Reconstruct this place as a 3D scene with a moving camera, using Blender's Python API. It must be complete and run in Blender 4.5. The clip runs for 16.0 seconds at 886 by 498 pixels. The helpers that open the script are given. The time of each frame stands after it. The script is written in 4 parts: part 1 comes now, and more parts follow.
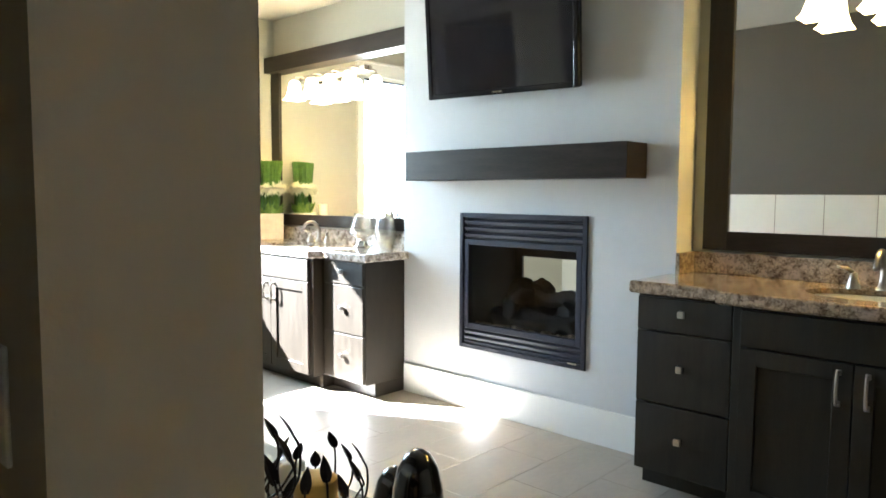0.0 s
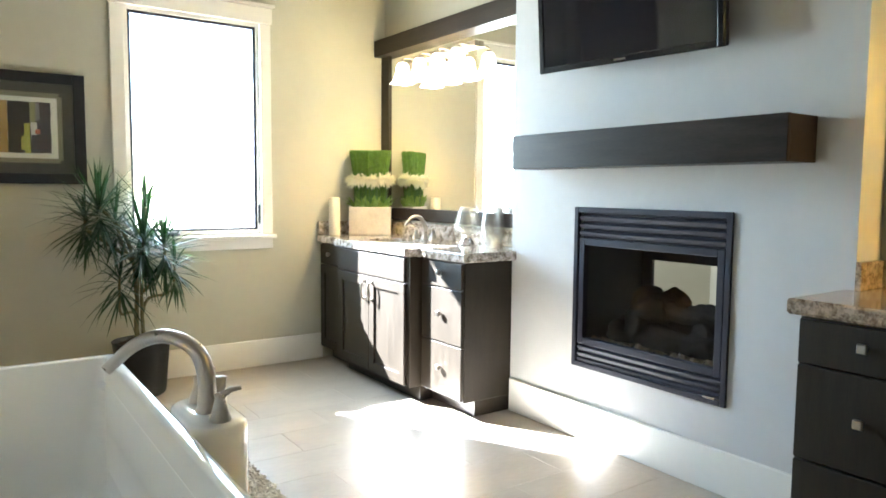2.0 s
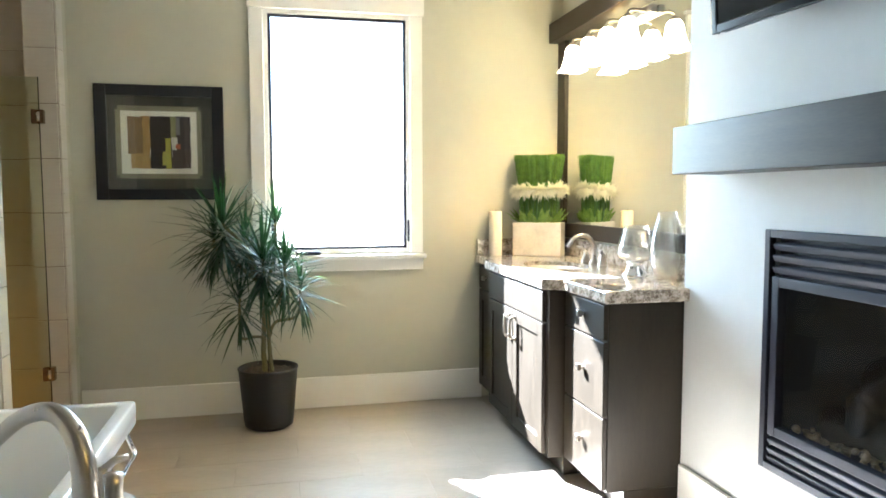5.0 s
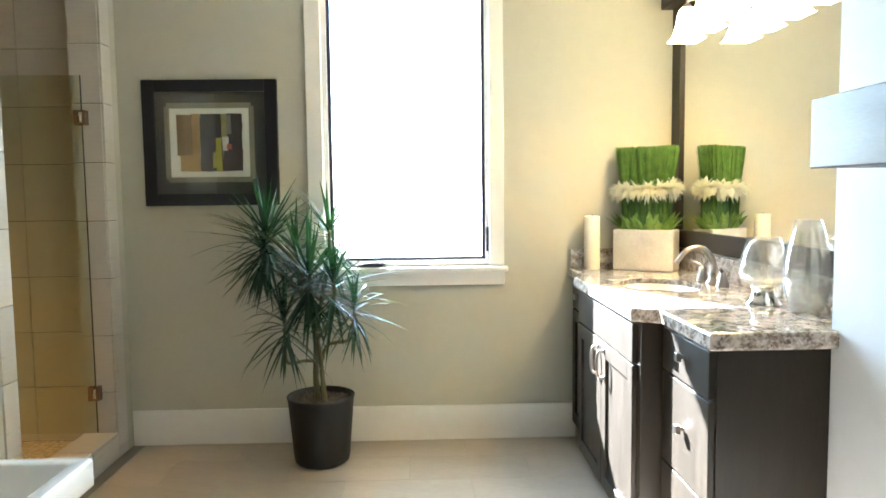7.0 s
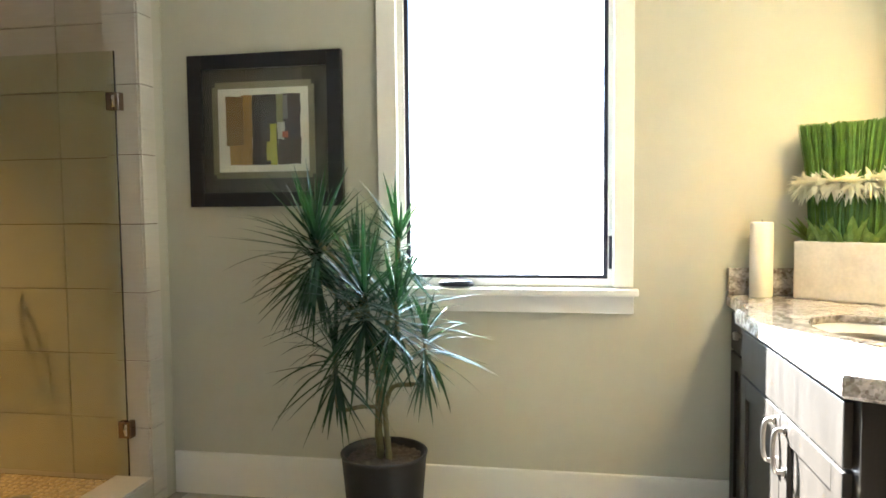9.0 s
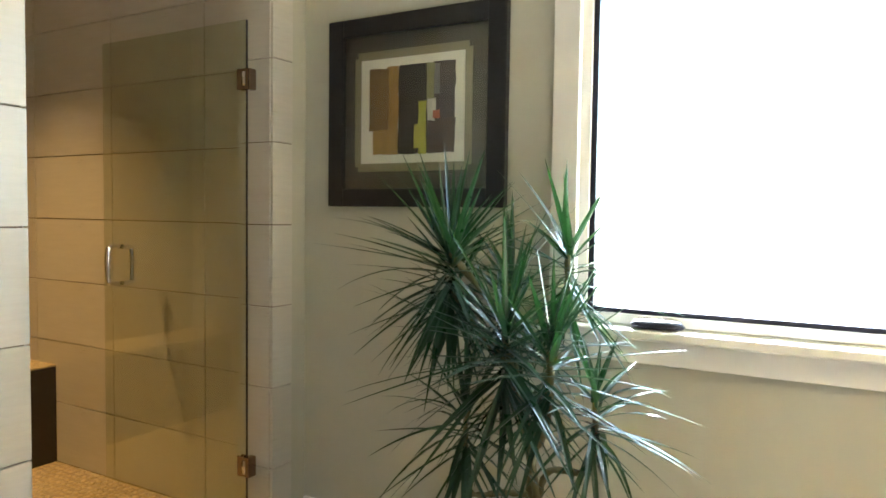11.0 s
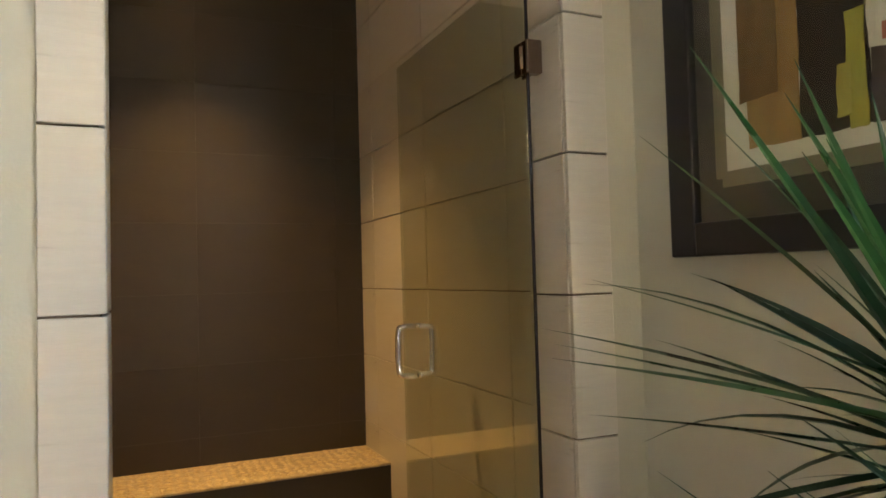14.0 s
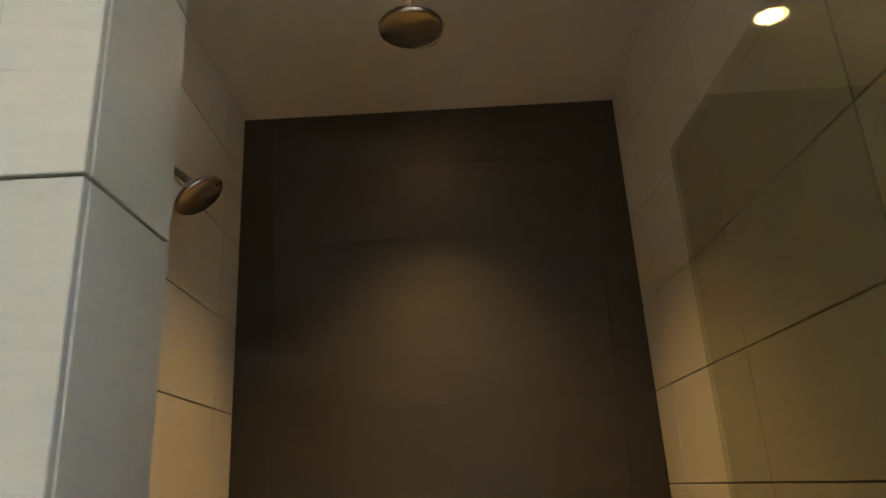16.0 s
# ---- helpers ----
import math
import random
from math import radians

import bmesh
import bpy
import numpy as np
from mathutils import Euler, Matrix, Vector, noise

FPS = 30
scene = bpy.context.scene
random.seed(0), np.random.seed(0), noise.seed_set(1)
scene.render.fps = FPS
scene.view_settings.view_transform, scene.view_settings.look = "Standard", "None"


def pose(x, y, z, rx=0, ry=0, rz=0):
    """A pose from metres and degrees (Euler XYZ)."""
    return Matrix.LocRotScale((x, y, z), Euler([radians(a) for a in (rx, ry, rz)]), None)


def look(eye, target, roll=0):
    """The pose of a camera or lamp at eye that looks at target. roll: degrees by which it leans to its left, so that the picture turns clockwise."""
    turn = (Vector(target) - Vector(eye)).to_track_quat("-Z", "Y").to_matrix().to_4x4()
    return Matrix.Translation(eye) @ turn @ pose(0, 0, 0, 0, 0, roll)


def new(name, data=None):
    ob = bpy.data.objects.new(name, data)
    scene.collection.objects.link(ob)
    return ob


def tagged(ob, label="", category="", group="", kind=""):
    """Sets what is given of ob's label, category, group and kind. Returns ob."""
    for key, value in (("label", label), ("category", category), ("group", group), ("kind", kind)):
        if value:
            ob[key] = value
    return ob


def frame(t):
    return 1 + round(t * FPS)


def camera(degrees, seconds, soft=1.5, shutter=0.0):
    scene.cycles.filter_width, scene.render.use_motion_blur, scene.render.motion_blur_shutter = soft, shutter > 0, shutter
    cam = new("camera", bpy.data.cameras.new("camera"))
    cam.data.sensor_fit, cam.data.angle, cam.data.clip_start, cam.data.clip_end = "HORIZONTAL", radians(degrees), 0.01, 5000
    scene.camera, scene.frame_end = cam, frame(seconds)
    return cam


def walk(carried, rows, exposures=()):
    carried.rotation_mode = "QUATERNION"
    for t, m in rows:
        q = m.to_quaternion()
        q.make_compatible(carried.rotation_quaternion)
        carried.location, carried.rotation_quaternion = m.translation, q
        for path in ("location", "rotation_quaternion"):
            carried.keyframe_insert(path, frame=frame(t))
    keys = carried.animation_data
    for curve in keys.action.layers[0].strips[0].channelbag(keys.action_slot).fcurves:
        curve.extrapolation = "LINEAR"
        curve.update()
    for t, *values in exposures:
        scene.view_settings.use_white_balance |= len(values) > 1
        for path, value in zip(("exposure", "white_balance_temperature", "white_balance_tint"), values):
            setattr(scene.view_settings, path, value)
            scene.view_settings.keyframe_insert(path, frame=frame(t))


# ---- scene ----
cam = camera(64.8, 16.0, 1.7)
PATH = [
    (0, (0.255, 0.172, 1.274), (1.713, 1.533, 1.117), 0.3),
    (0.5, (0.408, 0.249, 1.273), (1.801, 1.672, 1.088), -0.0),
    (1, (0.553, 0.321, 1.259), (1.869, 1.815, 1.068), 0.0),
    (1.5, (0.686, 0.382, 1.253), (1.916, 1.948, 1.068), 0.2),
    (2, (0.804, 0.436, 1.244), (1.947, 2.069, 1.075), 0.5),
    (2.5, (0.95, 0.508, 1.24), (1.994, 2.206, 1.081), 0.6),
    (3, (1.127, 0.571, 1.238), (2.05, 2.339, 1.083), 0.5),
    (3.5, (1.31, 0.627, 1.258), (2.103, 2.456, 1.094), 0.0),
    (4, (1.493, 0.713, 1.261), (2.163, 2.591, 1.1), -0.1),
    (6.5, (2.111, 1.301, 1.300), (2.256, 3.29, 1.149), -0.5),
    (7, (2.208, 1.485, 1.298), (2.26, 3.479, 1.144), -0.7),
    (7.5, (2.305, 1.69, 1.283), (2.259, 3.684, 1.133), -0.75),
    (8, (2.385, 1.92, 1.242), (2.234, 3.911, 1.117), -0.8),
    (10.5, (2.339, 2.947, 1.257), (1.56, 4.785, 1.137), 0.4),
    (11, (2.361, 3.16, 1.236), (1.371, 4.895, 1.137), 0.8),
    (11.5, (2.366, 3.349, 1.235), (1.178, 4.956, 1.139), 0.4),
    (12, (2.319, 3.564, 1.234), (0.956, 5.025, 1.14), 0.3),
    (12.5, (2.233, 3.766, 1.231), (0.716, 5.067, 1.151), 0.4),
    (13, (2.117, 3.95, 1.237), (0.464, 5.075, 1.176), -1.0),
    (13.5, (1.985, 4.071, 1.232), (0.239, 5.047, 1.232), -2.2),
    (14, (1.826, 4.167, 1.236), (-0.003, 4.971, 1.314), -1.6),
    (14.5, (1.674, 4.244, 1.229), (-0.217, 4.86, 1.435), -1.4),
    (15, (1.515, 4.313, 1.231), (-0.412, 4.729, 1.565), -1.5),
    (15.5, (1.368, 4.376, 1.226), (-0.56, 4.578, 1.721), -2.5),
    (16, (1.173, 4.414, 1.22), (-0.721, 4.413, 1.864), -3.2),
]
walk(cam, [(t, look(eye, target, roll)) for t, eye, target, roll in PATH], exposures=[(0.0, 5.6, 5850, 8), (7.5, 5.55, 5700, 8), (11.0, 5.55, 6100, 9), (13.0, 5.42, 6150, 15), (14.0, 5.27, 6350, 16), (15.0, 5.05, 6000, 11), (16.0, 4.95, 5850, 8)])

# ---- world, sun, large lights ----
SUN_TO = Vector((0.56, -1.0, -0.77)).normalized()      # the way the sunlight travels
world = bpy.data.worlds.new("sky_world")
scene.world = world
world.use_nodes = True
wn = world.node_tree
sky = wn.nodes.new("ShaderNodeTexSky")
sky.sky_type = 'NISHITA'
sky.sun_disc = False
sky.dust_density = 0.0
sky.sun_elevation = math.asin(-SUN_TO.z)
sky.sun_rotation = math.atan2(-SUN_TO.x, -SUN_TO.y)
wn.links.new(sky.outputs[0], wn.nodes["Background"].inputs[0])
wn.nodes["Background"].inputs[1].default_value = 0.05


def lamp(name, kind, m, power, colour, **kw):
    d = bpy.data.lights.new(name, kind)
    d.energy, d.color = power, colour
    if kind == 'AREA':
        d.shape = 'RECTANGLE'
        d.size, d.size_y = kw["size"]
        d.spread = radians(kw.get("spread", 180))
    if kind == 'SUN':
        d.angle = radians(0.5)
    if kind in ('POINT', 'SPOT'):
        d.shadow_soft_size = kw.get("radius", 0.04)
    if kind == 'SPOT':
        d.spot_size, d.spot_blend = radians(kw.get("cone", 110)), 1.0
    ob = new(name, d)
    ob.matrix_world = m
    return ob


lamp("sun", 'SUN', look((0, 12, 8), Vector((0, 12, 8)) + SUN_TO), 4.8, (1.0, 0.985, 0.97))
# daylight of the sky in the window's opening
lamp("window_daylight", 'AREA', look((2.12, 5.36, 1.645), (3.46, 0.36, -0.555)), 1.2, (0.76, 0.92, 1.0), size=(0.84, 1.4), spread=128)
# unseen fill lamp added for the room behind the fireplace; no window stands there
lamp("far_room_fill", 'AREA', look((4.4, 4.2, 2.1), (7.0, 2.2, 1.2)), 3.0, (1.0, 0.98, 0.93), size=(1.4, 1.4))
lamp("shower_downlight", 'SPOT', look((-0.673, 4.375, 2.545), (-0.673, 4.375, 0)), 5.3, (1.0, 0.57, 0.18), cone=88, radius=0.06)

# ---- materials ----


def material(name, colour, rough=0.5, metal=0.0, vary=0.0, scale=8.0, bump=0.0, bump_scale=60.0, stretch=(1, 1, 1), second=None, coat=0.0, spec=0.5, piece=0.0):
    """A surface with colour variation at two scales and a fine relief."""
    m = bpy.data.materials.new(name)
    m.use_nodes = True
    nt = m.node_tree
    b = nt.nodes["Principled BSDF"]
    b.inputs["Roughness"].default_value = rough
    b.inputs["Metallic"].default_value = metal
    b.inputs["Coat Weight"].default_value = coat
    b.inputs["Specular IOR Level"].default_value = spec
    tc = nt.nodes.new("ShaderNodeTexCoord")
    mp = nt.nodes.new("ShaderNodeMapping")
    mp.inputs["Scale"].default_value = stretch
    nt.links.new(tc.outputs["Object"], mp.inputs[0])
    src = None
    if vary or second:
        n1 = nt.nodes.new("ShaderNodeTexNoise")
        n1.inputs["Scale"].default_value = scale
        n1.inputs["Detail"].default_value = 6
        n2 = nt.nodes.new("ShaderNodeTexNoise")
        n2.inputs["Scale"].default_value = scale * 9
        n2.inputs["Detail"].default_value = 3
        for n in (n1, n2):
            nt.links.new(mp.outputs[0], n.inputs[0])
        mixf = nt.nodes.new("ShaderNodeMath")
        mixf.operation = 'MULTIPLY_ADD'
        mixf.inputs[1].default_value = 0.65
        half = nt.nodes.new("ShaderNodeMath")
        half.operation = 'MULTIPLY'
        half.inputs[1].default_value = 0.35
        nt.links.new(n2.outputs[0], half.inputs[0])
        nt.links.new(n1.outputs[0], mixf.inputs[0])
        nt.links.new(half.outputs[0], mixf.inputs[2])
        ramp = nt.nodes.new("ShaderNodeValToRGB")
        lo = second or tuple(c * (1 - vary) for c in colour)
        hi = colour if second else tuple(min(1, c * (1 + vary)) for c in colour)
        ramp.color_ramp.elements[0].position, ramp.color_ramp.elements[0].color = 0.33, (*lo, 1)
        ramp.color_ramp.elements[1].position, ramp.color_ramp.elements[1].color = 0.67, (*hi, 1)
        nt.links.new(mixf.outputs[0], ramp.inputs[0])
        src = ramp.outputs[0]
        rr = nt.nodes.new("ShaderNodeMapRange")
        rr.inputs["To Min"].default_value, rr.inputs["To Max"].default_value = max(0, rough - 0.07), min(1, rough + 0.07)
        nt.links.new(n1.outputs[0], rr.inputs["Value"])
        nt.links.new(rr.outputs[0], b.inputs["Roughness"])
    if piece:
        info = nt.nodes.new("ShaderNodeObjectInfo")
        mr = nt.nodes.new("ShaderNodeMapRange")
        mr.inputs["To Min"].default_value, mr.inputs["To Max"].default_value = 1 - piece, 1 + piece
        nt.links.new(info.outputs["Random"], mr.inputs["Value"])
        hv = nt.nodes.new("ShaderNodeHueSaturation")
        hv.inputs["Color"].default_value = (*colour, 1)
        nt.links.new(mr.outputs[0], hv.inputs["Value"])
        if src:
            nt.links.new(src, hv.inputs["Color"])
        src = hv.outputs[0]
    if src:
        nt.links.new(src, b.inputs["Base Color"])
    else:
        b.inputs["Base Color"].default_value = (*colour, 1)
    if bump:
        nb = nt.nodes.new("ShaderNodeTexNoise")
        nb.inputs["Scale"].default_value = bump_scale
        nb.inputs["Detail"].default_value = 4
        nt.links.new(mp.outputs[0], nb.inputs[0])
        bp = nt.nodes.new("ShaderNodeBump")
        bp.inputs["Strength"].default_value = bump
        bp.inputs["Distance"].default_value = 0.01
        nt.links.new(nb.outputs[0], bp.inputs["Height"])
        nt.links.new(bp.outputs[0], b.inputs["Normal"])
    return m


def thin_glass(name, tint=(0.97, 0.98, 0.97), gloss=0.04, edge=0.6, power=4.0):
    """Clear thin glass: it lets light straight through and mirrors more at a slant."""
    m = material(name, tint, 0.0)
    nt = m.node_tree
    clear = nt.nodes.new("ShaderNodeBsdfTransparent")
    clear.inputs[0].default_value = (*tint, 1)
    shine = nt.nodes.new("ShaderNodeBsdfGlossy")
    shine.inputs["Roughness"].default_value = 0.02
    facing = nt.nodes.new("ShaderNodeLayerWeight")
    facing.inputs[0].default_value = 0.5
    slant = nt.nodes.new("ShaderNodeMath")
    slant.operation = 'POWER'
    slant.inputs[1].default_value = power
    nt.links.new(facing.outputs["Facing"], slant.inputs[0])
    share = nt.nodes.new("ShaderNodeMath")
    share.operation = 'MULTIPLY_ADD'
    share.inputs[1].default_value, share.inputs[2].default_value = edge, gloss
    nt.links.new(slant.outputs[0], share.inputs[0])
    mix = nt.nodes.new("ShaderNodeMixShader")
    nt.links.new(share.outputs[0], mix.inputs[0])
    nt.links.new(clear.outputs[0], mix.inputs[1])
    nt.links.new(shine.outputs[0], mix.inputs[2])
    nt.links.new(mix.outputs[0], nt.nodes["Material Output"].inputs[0])
    return m


def glow(name, colour, strength):
    m = material(name, colour, 0.4)
    b = m.node_tree.nodes["Principled BSDF"]
    b.inputs["Emission Color"].default_value = (*colour, 1)
    b.inputs["Emission Strength"].default_value = strength
    return m


def let_through(m, colour, share):
    """Lets some light shine through a leaf or petal."""
    nt = m.node_tree
    behind = nt.nodes.new("ShaderNodeBsdfTranslucent")
    behind.inputs[0].default_value = (*colour, 1)
    mix = nt.nodes.new("ShaderNodeMixShader")
    mix.inputs[0].default_value = share
    nt.links.new(nt.nodes["Principled BSDF"].outputs[0], mix.inputs[1])
    nt.links.new(behind.outputs[0], mix.inputs[2])
    nt.links.new(mix.outputs[0], nt.nodes["Material Output"].inputs[0])


def granite(name, tint=(1, 1, 1)):
    """Polished granite: pale ground with grey, brown and black grains."""
    m = material(name, (0.5, 0.47, 0.44), 0.12, coat=0.3)
    nt = m.node_tree
    b = nt.nodes["Principled BSDF"]
    tc = nt.nodes["Texture Coordinate"]
    v = nt.nodes.new("ShaderNodeTexVoronoi")
    v.inputs["Scale"].default_value = 130
    n = nt.nodes.new("ShaderNodeTexNoise")
    n.inputs["Scale"].default_value = 26
    n.inputs["Detail"].default_value = 8
    for q in (v, n):
        nt.links.new(tc.outputs["Object"], q.inputs[0])
    sep = nt.nodes.new("ShaderNodeSeparateColor")
    nt.links.new(v.outputs["Color"], sep.inputs[0])
    add = nt.nodes.new("ShaderNodeMath")
    add.operation = 'MULTIPLY_ADD'
    add.inputs[1].default_value = 0.22
    nt.links.new(sep.outputs[0], add.inputs[0])
    nt.links.new(n.outputs[0], add.inputs[2])
    ramp = nt.nodes.new("ShaderNodeValToRGB")
    e = ramp.color_ramp.elements
    e[0].position, e[0].color = 0.30, (0.060, 0.045, 0.036, 1)
    e[1].position, e[1].color = 0.76, (0.62, 0.55, 0.50, 1)
    for pos, c in ((0.42, (0.15, 0.115, 0.09)), (0.51, (0.25, 0.21, 0.17)), (0.61, (0.40, 0.36, 0.315))):
        q = e.new(pos)
        q.color = (*c, 1)
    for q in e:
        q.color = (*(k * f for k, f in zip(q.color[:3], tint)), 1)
    nt.links.new(add.outputs[0], ramp.inputs[0])
    nt.links.new(ramp.outputs[0], b.inputs["Base Color"])
    return m


PAINT = material("greige_wall_paint", (0.482, 0.474, 0.392), 0.75, vary=0.03, scale=2.0, bump=0.06, bump_scale=160)
CHASE_PAINT = material("pale_grey_wall_paint", (0.55, 0.56, 0.56), 0.75, vary=0.03, scale=2.0, bump=0.06, bump_scale=160)
# partition's wall paint, with the hall's warm light put into the colour
PARTITION_PAINT = material("wall_paint_warm_lit", (0.60, 0.53, 0.45), 0.75, vary=0.03, scale=2.0, bump=0.06, bump_scale=160)
HALL_PAINT = material("greige_hall_paint", (0.66, 0.60, 0.52), 0.75, vary=0.03, scale=2.0, bump=0.06, bump_scale=160)
ACCENT = material("dark_taupe_accent_paint", (0.085, 0.078, 0.066), 0.75, vary=0.03, scale=2.0, bump=0.06, bump_scale=160)
CEIL_PAINT = material("ceiling_paint", (0.52, 0.50, 0.455), 0.8, vary=0.02, scale=2.0, bump=0.08, bump_scale=120)
TRIM = material("white_trim_paint", (0.80, 0.79, 0.75), 0.35, vary=0.02, scale=3.0, bump=0.02)
FLOOR_TILE = material("grey_beige_floor_tile", (0.375, 0.328, 0.268), 0.42, vary=0.10, scale=2.2, bump=0.05, bump_scale=40, stretch=(1, 2.5, 1), piece=0.03, spec=0.5)
FLOOR_GROUT = material("floor_grout", (0.25, 0.225, 0.19), 0.9, vary=0.1, bump=0.2)
GROUT = material("grout", (0.15, 0.115, 0.08), 0.9, vary=0.1, bump=0.2)
TILE = material("pale_wall_tile", (0.53, 0.505, 0.445), 0.3, vary=0.05, scale=5, bump=0.05, bump_scale=30, stretch=(1, 1, 12), piece=0.03)
DARK_TILE = material("dark_brown_wall_tile", (0.031, 0.0235, 0.0140), 0.5, vary=0.10, scale=3, bump=0.03, bump_scale=30, stretch=(1, 1, 4), piece=0.02)
WOOD = material("espresso_stained_wood", (0.020, 0.0150, 0.0095), 0.46, vary=0.30, scale=5, bump=0.04, bump_scale=50, stretch=(6, 6, 0.7), spec=0.36)
WOOD_H = material("espresso_stained_wood_lengthwise", (0.020, 0.0135, 0.010), 0.38, vary=0.45, scale=5, bump=0.06, bump_scale=50, stretch=(6, 0.7, 6), spec=0.25)
GRANITE = granite("speckled_granite")
# same granite; the near vanity's warm, dim lamp light is put into its colour
NEAR_GRANITE = granite("speckled_granite_warm_dim", (0.70, 0.61, 0.51))
MIRROR = material("mirror_glass", (0.93, 0.94, 0.93), 0.0, metal=1.0)
NICKEL = material("brushed_nickel", (0.44, 0.405, 0.365), 0.30, metal=1.0, vary=0.05, scale=30)
CHROME = material("chrome", (0.85, 0.85, 0.86), 0.06, metal=1.0)
BLACK_METAL = material("black_painted_metal", (0.020, 0.021, 0.034), 0.5, vary=0.12, scale=6, bump=0.03, spec=0.25)
BLACK_GLOSS = material("black_gloss_plastic", (0.008, 0.008, 0.009), 0.22, spec=0.3)
SCREEN = material("tv_screen", (0.012, 0.012, 0.016), 0.06)
PORCELAIN = material("white_porcelain", (0.82, 0.82, 0.80), 0.10, vary=0.01, scale=2, coat=0.3)
CLEAR = thin_glass("clear_glass")
WINDOW_GLASS = thin_glass("window_glass", (0.98, 0.985, 0.98), 0.03)
SHOWER_GLASS = thin_glass("shower_glass", (0.93, 0.945, 0.88), 0.045, 0.7, 3.0)
HINGE_METAL = material("polished_bronze_chrome", (0.26, 0.20, 0.165), 0.10, metal=1.0, vary=0.08, scale=30)
SHADE = glow("frosted_lamp_glass", (1.0, 0.78, 0.39), 0.68)
WARM_SHADE = glow("warm_frosted_lamp_glass", (1.0, 0.70, 0.23), 0.45)
WAX = material("ivory_wax", (0.86, 0.81, 0.68), 0.5, vary=0.03)
LEAF = material("dracaena_leaf", (0.017, 0.052, 0.030), 0.29, vary=0.4, scale=14, second=(0.005, 0.016, 0.014))
let_through(LEAF, (0.045, 0.15, 0.025), 0.18)
STEM = material("plant_stem", (0.13, 0.12, 0.055), 0.7, vary=0.25, scale=20, bump=0.2)
POT = material("charcoal_pot", (0.0105, 0.0100, 0.0108), 0.55, vary=0.15, scale=10, bump=0.08)
SOIL = material("potting_soil", (0.06, 0.045, 0.035), 0.95, vary=0.5, scale=40, bump=0.6, bump_scale=90)
PEBBLE = material("pebble_mosaic", (0.56, 0.46, 0.27), 0.5, vary=0.3, scale=30, bump=0.5, bump_scale=45, second=(0.30, 0.24, 0.16))
RUG = material("shaggy_cream_rug", (0.60, 0.54, 0.46), 0.95, vary=0.2, scale=60, bump=0.5, bump_scale=120)
CONCRETE = material("pale_concrete", (0.66, 0.62, 0.55), 0.7, vary=0.14, scale=9, bump=0.12, bump_scale=50)
GROUND = material("dry_ground", (0.34, 0.31, 0.24), 0.9, vary=0.25, scale=0.6, bump=0.3, bump_scale=9)
CANDLE_GOLD = material("amber_wax", (0.62, 0.38, 0.10), 0.5, vary=0.08)

# ---- building helpers ----


def base_of(ob):
    m = Vector((0, 0, 0))
    while ob:
        m = m + ob.location
        ob = ob.parent
    return m


def thing(name, label, category, at, group="", kind=""):
    ob = new(name)
    ob.empty_display_size = 0.1
    ob.location = at
    return tagged(ob, label, category, group, kind)


def part(name, bm, mat, parent=None, label="", smooth=False):
    """One mesh, given in world metres, under its thing or part."""
    me = bpy.data.meshes.new(name)
    if parent:
        bmesh.ops.translate(bm, verts=bm.verts, vec=-base_of(parent))
    if smooth:
        for f in bm.faces:
            f.smooth = True
    bm.to_mesh(me)
    bm.free()
    me.materials.append(mat)
    ob = new(name, me)
    ob.parent = parent
    if label:
        ob["label"] = label
    return ob


def box(x0, y0, z0, x1, y1, z1, bevel=0.0, bm=None, seg=2):
    """A box; bevelled edges where asked for."""
    b = bmesh.new()
    bmesh.ops.create_cube(b, size=1)
    bmesh.ops.scale(b, verts=b.verts, vec=(abs(x1 - x0), abs(y1 - y0), abs(z1 - z0)))
    bmesh.ops.translate(b, verts=b.verts, vec=((x0 + x1) / 2, (y0 + y1) / 2, (z0 + z1) / 2))
    if bevel:
        bmesh.ops.bevel(b, geom=b.edges[:], offset=bevel, segments=seg, affect='EDGES', profile=0.5)
    if bm is None:
        return b
    return merge(bm, b)


def merge(bm, b):
    me = bpy.data.meshes.new("tmp")
    b.to_mesh(me)
    b.free()
    bm.from_mesh(me)
    bpy.data.meshes.remove(me)
    return bm


def lathe(profile, at=(0, 0, 0), n=32, bm=None):
    """A turned shape from (radius, height) pairs, about the upright axis through at."""
    b = bm or bmesh.new()
    rings = []
    for r, z in profile:
        if r < 1e-5:
            rings.append([b.verts.new((at[0], at[1], at[2] + z))])
        else:
            rings.append([b.verts.new((at[0] + r * math.cos(2 * math.pi * i / n), at[1] + r * math.sin(2 * math.pi * i / n), at[2] + z)) for i in range(n)])
    for lo, hi in zip(rings, rings[1:]):
        for i in range(n):
            j = (i + 1) % n
            if len(lo) == 1 and len(hi) == 1:
                continue
            if len(lo) == 1:
                b.faces.new((lo[0], hi[j], hi[i]))
            elif len(hi) == 1:
                b.faces.new((lo[i], lo[j], hi[0]))
            else:
                b.faces.new((lo[i], lo[j], hi[j], hi[i]))
    bmesh.ops.recalc_face_normals(b, faces=b.faces[:])
    return b


